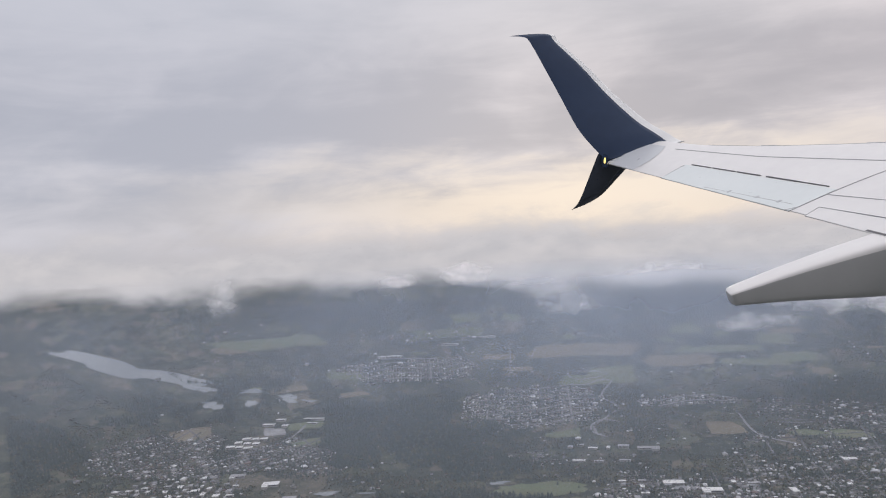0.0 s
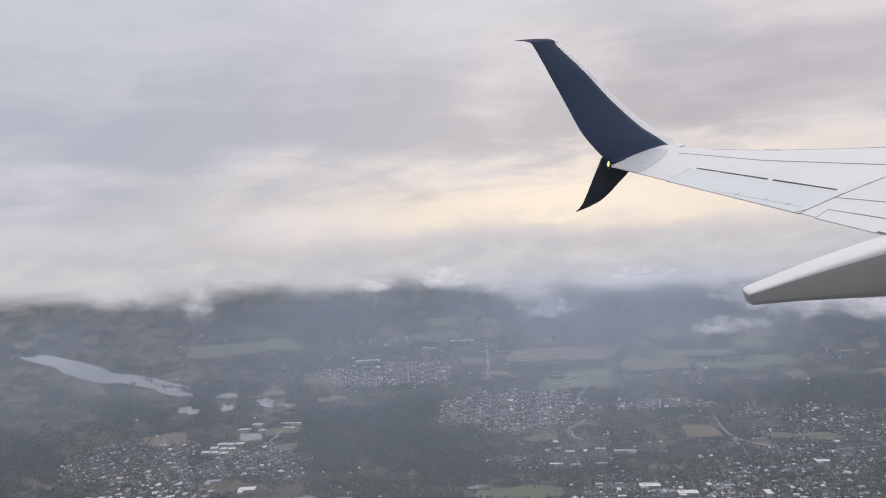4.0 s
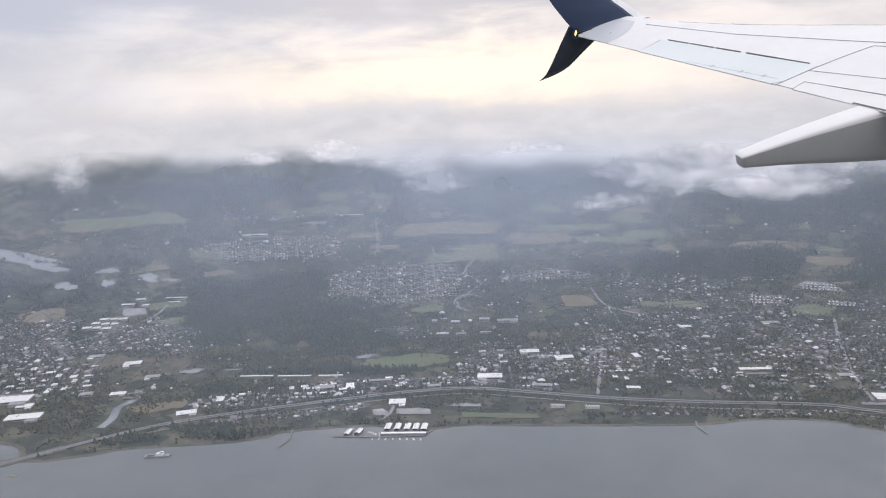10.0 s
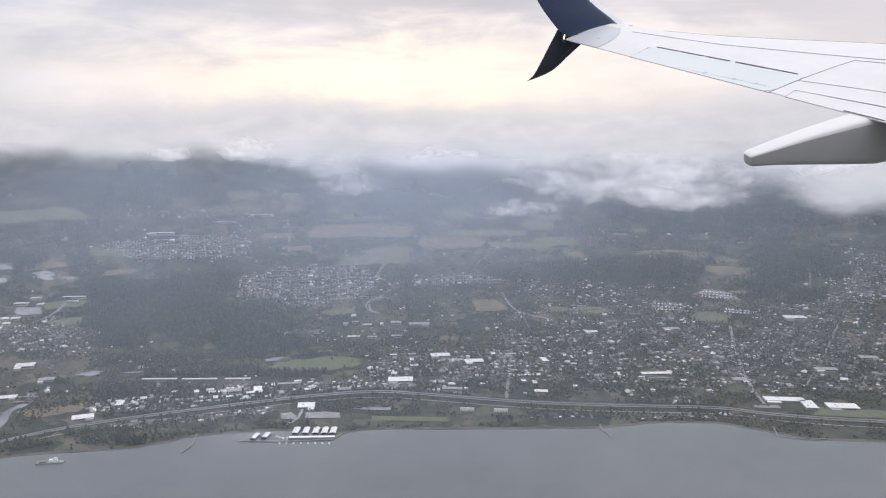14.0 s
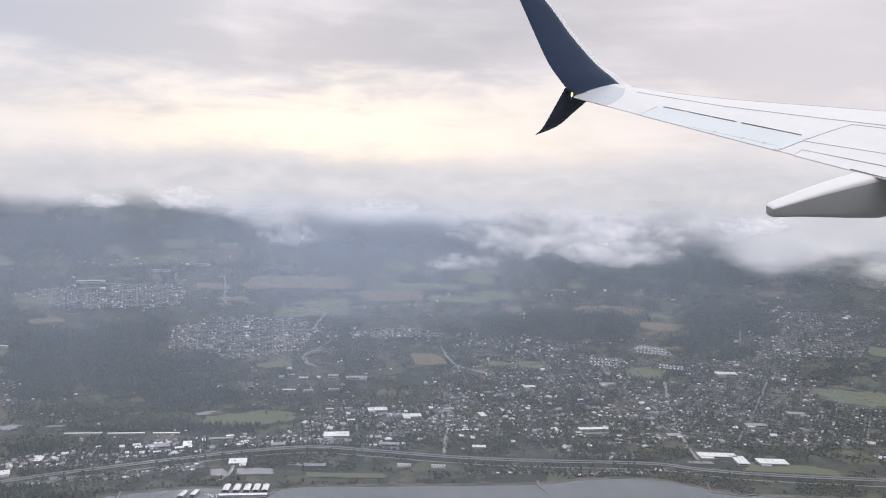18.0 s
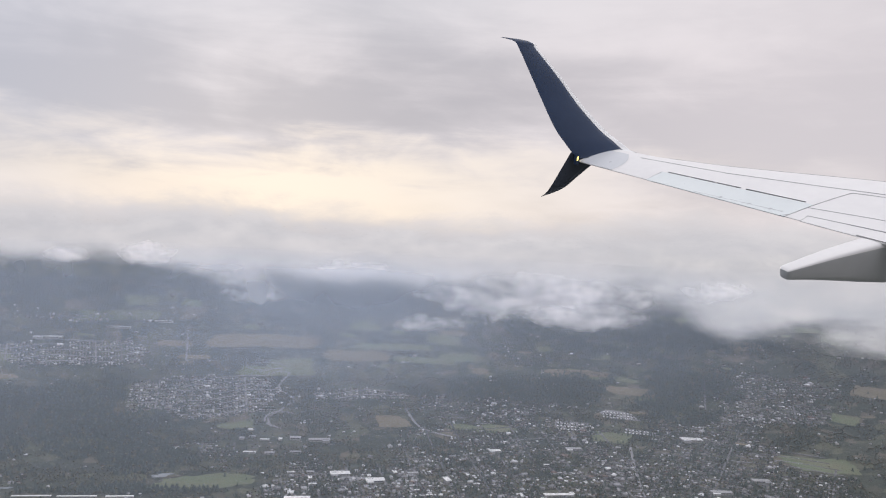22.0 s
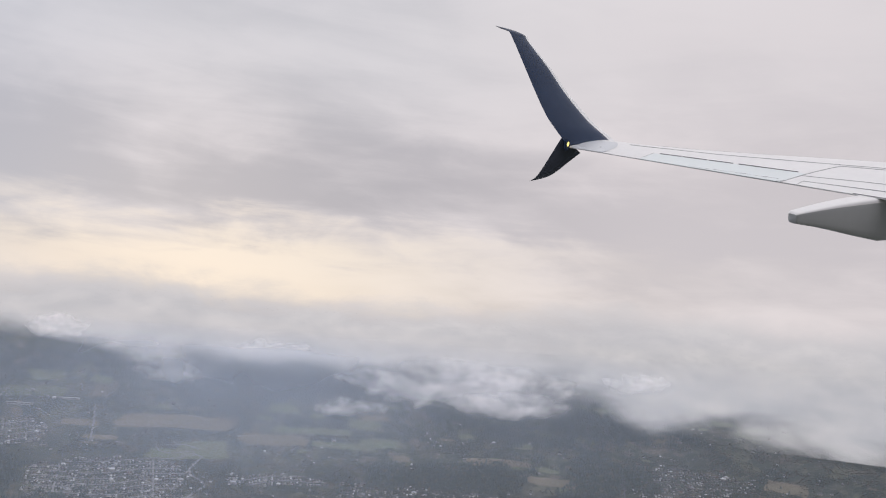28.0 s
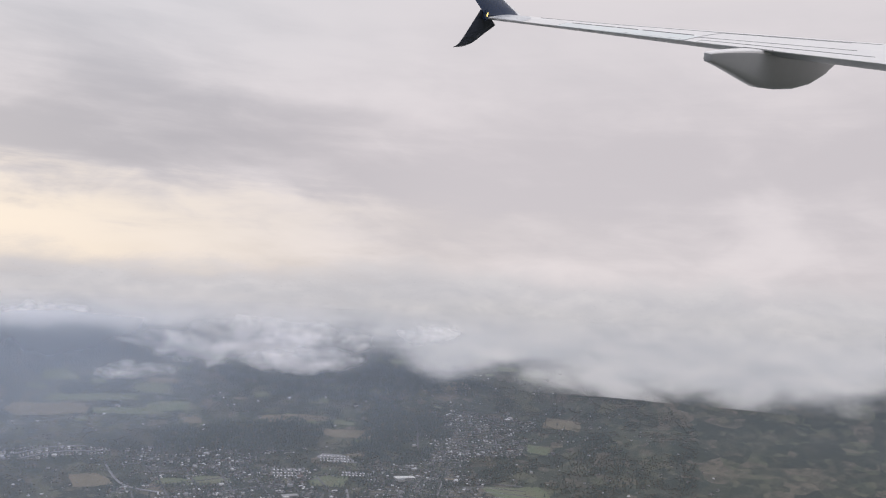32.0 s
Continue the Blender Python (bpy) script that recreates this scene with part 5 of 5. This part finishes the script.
def build_woods():
    rng = np.random.RandomState(8)
    step = 10.0
    gx, gy = np.meshgrid(np.arange(-2750, 2750, step), np.arange(1700, 4480, step))
    x = (gx + rng.uniform(-6, 6, gx.shape)).ravel()
    y = (gy + rng.uniform(-6, 6, gx.shape)).ravel()
    r = np.hypot(x, y)
    ok = (r < 4420) & (np.abs(np.arctan2(x, y)) < 0.78) & (y > shore_y(x) + 12) & ~near_line(x, y, HIGHWAY, 20) & ~inside(x, y + 14, CAR_PARKS)
    wood, town, field = inside(x, y, FORESTS, 1.7), inside(x, y, TOWNS, 1.2), inside(x, y, FIELDS)
    clump = value_noise(x, y * 1.6, 150, 3) * 0.55 + value_noise(x, y, 40, 4) * 0.45
    chance = np.where(wood, 0.95, np.where(field, 0.01, np.where(town, np.clip((clump - 0.20) * 3.4, 0.16, 0.95), np.clip((clump - 0.44) * 7.0, 0.03, 0.95))))
    chance = np.where(inside(x, y, ESTATES, 1.5), 0.16, chance)
    ok &= rng.rand(len(x)) < chance
    for bx, by, w, d, *_ in LARGE:
        ok &= np.hypot(x - bx, y - by) > max(w, d) * 0.6
    ok &= ~((x > -965) & (x < -605) & (np.abs(y - 2440) < 26)) & ~((x > 35) & (x < 200) & (np.abs(y - 2142) < 30))
    for cx, cy, rx, ry in ((-2450, 3150, 350, 110), (-2070, 3150, 90, 90), (-1935, 3030, 54, 95), (-1825, 3195, 50, 80), (-1780, 3100, 30, 80), (-1640, 3200, 54, 85), (-1550, 3230, 46, 50), (-1130, 2440, 50, 60), (-1005, 2470, 34, 40), (-572, 2600, 42, 62)):
        ok &= ((x - cx) / rx) ** 2 + ((y - cy) / ry) ** 2 > 1.1
    ok &= ~((np.abs(x - np.interp(y, [1800, 2045, 2181, 2317, 2411, 2464], [-1180, -1193, -1235, -1280, -1265, -1190])) < 32) & (y < 2470))
    x, y, wood, clump = x[ok], y[ok], wood[ok], clump[ok]
    # keep trees off the houses
    cell = 8.0
    taken = set(zip((HOUSES[:, 0] // cell).astype(int), (HOUSES[:, 1] // cell).astype(int)))
    free = np.array([(int(a // cell), int(b // cell)) not in taken for a, b in zip(x, y)])
    x, y, wood, clump = x[free], y[free], wood[free], clump[free]
    town = inside(x, y, TOWNS, 1.2)
    fir = rng.rand(len(x)) < np.where(wood, 0.7, np.where(town, 0.42, 0.16))
    z = ground_z(x, y) - 0.5
    high = np.where(fir, rng.uniform(10, 25, len(x)), rng.uniform(4, 12, len(x))) * np.where(wood, 0.72, 0.62)
    wide = np.where(fir, high * rng.uniform(1.4, 2.0, len(x)) * np.where(wood, 1.25, 1.0), high * rng.uniform(1.1, 1.6, len(x)))
    # the nearest trees one by one, with trunk and crown
    order = np.argsort(np.hypot(x, y))
    near = np.zeros(len(x), bool)
    near[order[:260]] = True
    rnd = random.Random(3)

    def crown(kind, seed):
        q = random.Random(seed)
        v, f = [], []
        for _ in range(46):
            if kind:
                h = q.uniform(0.16, 0.98)
                reach = 0.24 * (1 - h) + 0.02
            else:
                h = q.uniform(0.35, 0.98)
                reach = 0.42 * math.sqrt(max(0.02, 1 - ((h - 0.66) / 0.36) ** 2))
            a, d = q.uniform(0, 6.28), reach * math.sqrt(q.random())
            c = Vector((d * math.cos(a), d * math.sin(a), h))
            s = 0.05 + 0.05 * q.random() if kind else 0.09 + 0.05 * q.random()
            start = len(v)
            for dx, dy, dz in ((1, 0, -0.3), (-0.5, 0.87, -0.3), (-0.5, -0.87, -0.3), (0, 0, 0.9)):
                v.append(c + Vector((dx * q.uniform(0.7, 1.3), dy * q.uniform(0.7, 1.3), dz)) * s)
            f += [(start, start + 1, start + 3), (start + 1, start + 2, start + 3), (start + 2, start, start + 3), (start, start + 2, start + 1)]
        return mesh_of("crown", v, f, CONIFER_OBJ if kind else BROADLEAF)

    trunk_v = [(0.02 * (1 - k * 0.8) * math.cos(a), 0.02 * (1 - k * 0.8) * math.sin(a), k * 0.85) for k in (0, 0.5, 1) for a in (0, 1.05, 2.09, 3.14, 4.19, 5.24)]
    trunk_f = [(k * 6 + j, k * 6 + (j + 1) % 6, k * 6 + 6 + (j + 1) % 6, k * 6 + 6 + j) for k in range(2) for j in range(6)]
    trunk_me = mesh_of("trunk", trunk_v, trunk_f, BARK)
    first = {}
    for i in np.nonzero(near)[0]:
        kind = int(fir[i])
        m = pose(x[i], y[i], z[i], 0, 0, rnd.uniform(0, 360))
        if kind not in first:
            t = thing("tree", m, "dark green conifer by the river" if kind else "broad brownish-green tree by the river", "tree", "trees along the river bank")
            link_part("trunk", trunk_me, t, "brown trunk")
            link_part("crown", crown(kind, kind), t)
            first[kind] = t
        else:
            t = copy_thing(first[kind], m)
        t.scale = (wide[i], wide[i], high[i])
    turn = rng.uniform(0, 6.28, len(x))
    shape = rng.randint(0, 3, len(x))
    rows = np.stack([x, y, z, turn, wide, high, shape], -1)
    far_firs, far_broad = rows[~near & fir], rows[~near & ~fir]
    tagged(strewn("conifer_woods", [conifer_shape(k) for k in range(3)], far_firs, CONIFER), "dark conifer woods and lone firs over the valley", "woods", kind="stuff")
    tagged(strewn("broadleaf_trees", [broadleaf_shape(k) for k in range(3)], far_broad, BROADLEAF), "brownish-green broadleaf trees between houses", "trees", kind="stuff")


build_woods()


# ------------------------------------------------------------------ the marina and small craft
def marina_shed(x, y, w, d, turn, h=6.0):
    b = thing("marina_shed", pose(x, y, 0.5, 0, 0, turn), "white-roofed covered boat shed standing over the water", "boat shed", "covered sheds of the marina")
    for sx in (-1, 1):
        part("side_wall", block(bmesh.new(), sx * w / 2, 0, 0, 0.4, d, h), GREY_METAL, b, "grey metal side wall")
    part("float", block(bmesh.new(), 0, 0, -0.4, w + 2, d + 2, 0.8), TIMBER, b, "weathered timber float")
    v = [(-w / 2 - 0.5, -d / 2, h), (w / 2 + 0.5, -d / 2, h), (w / 2 + 0.5, d / 2, h), (-w / 2 - 0.5, d / 2, h), (0, -d / 2, h + 1.8), (0, d / 2, h + 1.8)]
    link_part("roof", mesh_of("roof", v, [(0, 3, 5, 4), (1, 4, 5, 2), (0, 4, 1), (3, 2, 5), (0, 1, 2, 3)], WHITE_ROOF), b, "white metal gable roof")


for x in (-383, -357, -331, -308, -286):
    marina_shed(x, 1990, 15, 42, 0)
marina_shed(-335, 1946, 12, 118, 90 + 2, 5.0)
marina_shed(-482, 1950, 13, 36, -8)
marina_shed(-455, 1956, 13, 34, -8)


def pier(points, width, label):
    p = thing("pier", pose(0, 0, 0), label, "pier")
    v, f = ribbon_arrays(points, width, 2.4, 0.5)
    link_part("deck", mesh_of("deck", v, f, TIMBER), p, "grey timber deck")
    for (x0, y0), (x1, y1) in zip(points[:-1], points[1:]):
        for k in range(3):
            bm = bmesh.new()
            bmesh.ops.create_cone(bm, cap_ends=True, segments=8, radius1=0.4, radius2=0.35, depth=5, matrix=Matrix.Translation((x0 + (x1 - x0) * (k + 0.5) / 3, y0 + (y1 - y0) * (k + 0.5) / 3, 0.2)))
            part("pile", bm, TIMBER, p)


pier([(423, 2040), (420, 2000), (434, 1955)], 5, "thin pale pier reaching into the river")
pier([(880, 2020), (864, 1952), (940, 1925), (985, 1935)], 4, "long angled pier off the river bank")
pier([(-640, 1975), (-628, 1900), (-640, 1850)], 4, "straight timber pier off the river bank")
pier([(-520, 1925), (-400, 1922), (-280, 1935), (-262, 1975)], 5, "floating walkway round the marina")


def barge(x, y, turn):
    b = thing("work_barge", pose(x, y, 0.5, 0, 0, turn), "dark work barge with a pale deckhouse moored in the river", "barge")
    part("hull", block(bmesh.new(), 0, 0, -0.5, 62, 16, 3.5, 0.6), GREY_METAL, b, "grey steel hull")
    part("deckhouse", block(bmesh.new(), 8, 0, 3.0, 20, 9, 6, 0.3), WHITE_ROOF, b, "pale deckhouse")
    part("wheelhouse", block(bmesh.new(), 12, 0, 9.0, 8, 7, 3, 0.3), WHITE_ROOF, b, "pale wheelhouse")
    part("window_band", block(bmesh.new(), 12, -3.6, 10.2, 7, 0.2, 1.1), DARK_GLASS, b, "dark windows")
    bm = bmesh.new()
    bmesh.ops.create_cone(bm, cap_ends=True, segments=8, radius1=0.7, radius2=0.3, depth=22, matrix=Matrix.Translation((18, 0, 14)))
    part("mast", bm, GREY_METAL, b, "tall grey mast")
    part("cargo", block(bmesh.new(), -16, 0, 3.0, 18, 10, 2.5, 0.5), TIMBER, b, "brown deck cargo")


barge(-932, 1793, 8)


def boat(x, y, turn, length, n):
    b = thing("motor_boat", pose(x, y, 0.5, 0, 0, turn), "small white motor boat at the marina", "boat", "boats at the marina")
    w = length * 0.3
    v = [(-length / 2, -w / 2, 0.9), (length * 0.2, -w / 2, 0.9), (length / 2, 0, 1.2), (length * 0.2, w / 2, 0.9), (-length / 2, w / 2, 0.9), (-length / 2, -w * 0.3, -0.3), (length * 0.3, 0, -0.3), (-length / 2, w * 0.3, -0.3)]
    f = [(0, 1, 2, 3, 4), (0, 5, 6, 1), (1, 6, 2), (2, 6, 3), (3, 6, 7, 4), (4, 7, 5, 0), (5, 7, 6)]
    link_part("hull", mesh_of("hull", v, f, WHITE_ROOF), b, "white hull")
    part("cabin", block(bmesh.new(), 0, 0, 0.9, length * 0.4, w * 0.7, 1.4, 0.2), WHITE_ROOF, b)
    part("windscreen", block(bmesh.new(), length * 0.2, 0, 1.4, 0.15, w * 0.6, 0.7), DARK_GLASS, b)


_r = random.Random(2)
for k in range(14):
    boat(-430 + k * 7 + _r.uniform(-2, 2) if k < 6 else -520 + k * 18, 1946 + _r.uniform(-8, 14) if k < 6 else 1912 + _r.uniform(-2, 2), _r.uniform(60, 120), _r.uniform(8, 14), k)


def footbridge(x, y, turn, length):
    """A low road bridge over the creek: deck, two parapets, three piers."""
    b = thing("bridge", pose(x, y, float(ground_z(x, y)), 0, 0, math.degrees(turn)), "low concrete road bridge across the creek", "bridge", "bridges over the creek")
    part("deck", block(bmesh.new(), 0, 0, 3.0, length, 8.0, 0.8, 0.1), STREET, b, "wet grey roadway")
    for side in (-1, 1):
        part("parapet", block(bmesh.new(), 0, side * 4.1, 3.4, length, 0.4, 1.2, 0.05), CONCRETE_WALL, b)
    for k in (-0.3, 0.0, 0.3):
        part("pier", block(bmesh.new(), k * length, 0, -2, 1.2, 7.0, 5.1, 0.1), CONCRETE_WALL, b)
    return b


footbridge(-1232, 2265, 0.15, 62)
footbridge(-1222, 2225, 0.12, 58)


def row_house(x, y, turn, units):
    """A terrace of white flats by the river: one body, a roof and a gable for each flat."""
    b = thing("terrace", pose(x, y, float(ground_z(x, y)), 0, 0, math.degrees(turn)), "terrace of white flats with grey roofs by the river", "flats", "terraces by the river")
    wide = units * 8.0
    part("wall", block(bmesh.new(), 0, 0, -3, wide, 10, 10), WALL_WHITE, b, "white plastered wall")
    part("roof", block(bmesh.new(), 0, 1.0, 7, wide + 1, 9, 0.8, 0.2), GREY_METAL, b, "grey roof")
    for k in range(units):
        gx = -wide / 2 + 8.0 * (k + 0.5)
        bm = bmesh.new()
        v = [bm.verts.new(p) for p in ((gx - 3, -6, 6.6), (gx + 3, -6, 6.6), (gx, -6, 9.8), (gx - 3, 2, 6.6), (gx + 3, 2, 6.6), (gx, 2, 9.8))]
        for q in ((0, 1, 2), (5, 4, 3), (0, 2, 5, 3), (1, 4, 5, 2), (0, 3, 4, 1)):
            bm.faces.new([v[i] for i in q])
        part("gable", bm, WALL_WHITE, b, "white gable")
        part("window", block(bmesh.new(), gx, -5.05, 2.2, 3.0, 0.2, 1.6), DARK_GLASS, b, "dark window")
    return b


WALL_WHITE = surface("white_plaster", (0.78, 0.77, 0.75), 0.7, other=(0.68, 0.67, 0.65), scale=0.1)
row_house(70, 2155, -0.08, 5)
row_house(165, 2146, -0.08, 5)


def storage_row(x, y, turn, length):
    """A long row of lock-up units with one pale roof and a door to each unit."""
    b = thing("storage_row", pose(x, y, float(ground_z(x, y)), 0, 0, math.degrees(turn)), "long row of lock-up units with a pale metal roof", "storage units", "storage rows by the highway")
    part("wall", block(bmesh.new(), 0, 0, -2, length, 9, 5.2), CONCRETE_WALL, b)
    part("roof", block(bmesh.new(), 0, 0, 3.2, length + 1, 10, 0.5, 0.1), WHITE_ROOF, b, "pale metal roof")
    for k in range(int(length // 12)):
        part("door", block(bmesh.new(), -length / 2 + 12 * (k + 0.5), -4.55, 0, 6.0, 0.2, 2.6), GREY_METAL, b, "grey roller door")
    return b


storage_row(-900, 2440, 0.04, 110)
storage_row(-775, 2446, 0.04, 110)
storage_row(-655, 2452, 0.05, 80)


def home_park(cx, cy, rows, columns, turn, label):
    """A pale lot with rows of small white mobile homes."""
    v, f = sheet_arrays(plot_line(cx, cy, columns * 8.0, rows * 13.0, turn, int(cx)), 1.5, 3)
    tagged(new("lot", mesh_of("lot", v, f, STREET)), "pale wet lot under rows of mobile homes", "lot", kind="structure")
    rnd = random.Random(int(cx))
    places = []
    for i in range(rows):
        for j in range(columns):
            u, w = (j - columns / 2) * 14.0 + rnd.uniform(-1, 1), (i - rows / 2) * 24.0 + rnd.uniform(-2, 2)
            x, y = cx + u * math.cos(turn) - w * math.sin(turn), cy + u * math.sin(turn) + w * math.cos(turn)
            places.append((x, y, float(ground_z(x, y)) + 1.0, turn + 1.57 + rnd.uniform(-0.1, 0.1), rnd.uniform(0.9, 1.1), 1.0, 0))
    walls, lids = box_arrays(15, 6, 0.0, 3.0), box_arrays(15.6, 6.6, 3.0, 3.5)
    park = tagged(strewn("mobile_homes", [walls], places, CONCRETE_WALL), label, "mobile homes", kind="stuff")
    roof = strewn("roofs", [lids], places, WHITE_ROOF)
    roof.parent = park
    roof["label"] = "flat white metal roofs"


home_park(910, 3105, 3, 8, -0.28, "rows of white mobile homes on a pale lot")
home_park(1138, 3196, 3, 9, -0.34, "rows of white mobile homes below the hill")
home_park(1159, 3026, 2, 7, -0.36, "two rows of white mobile homes among trees")
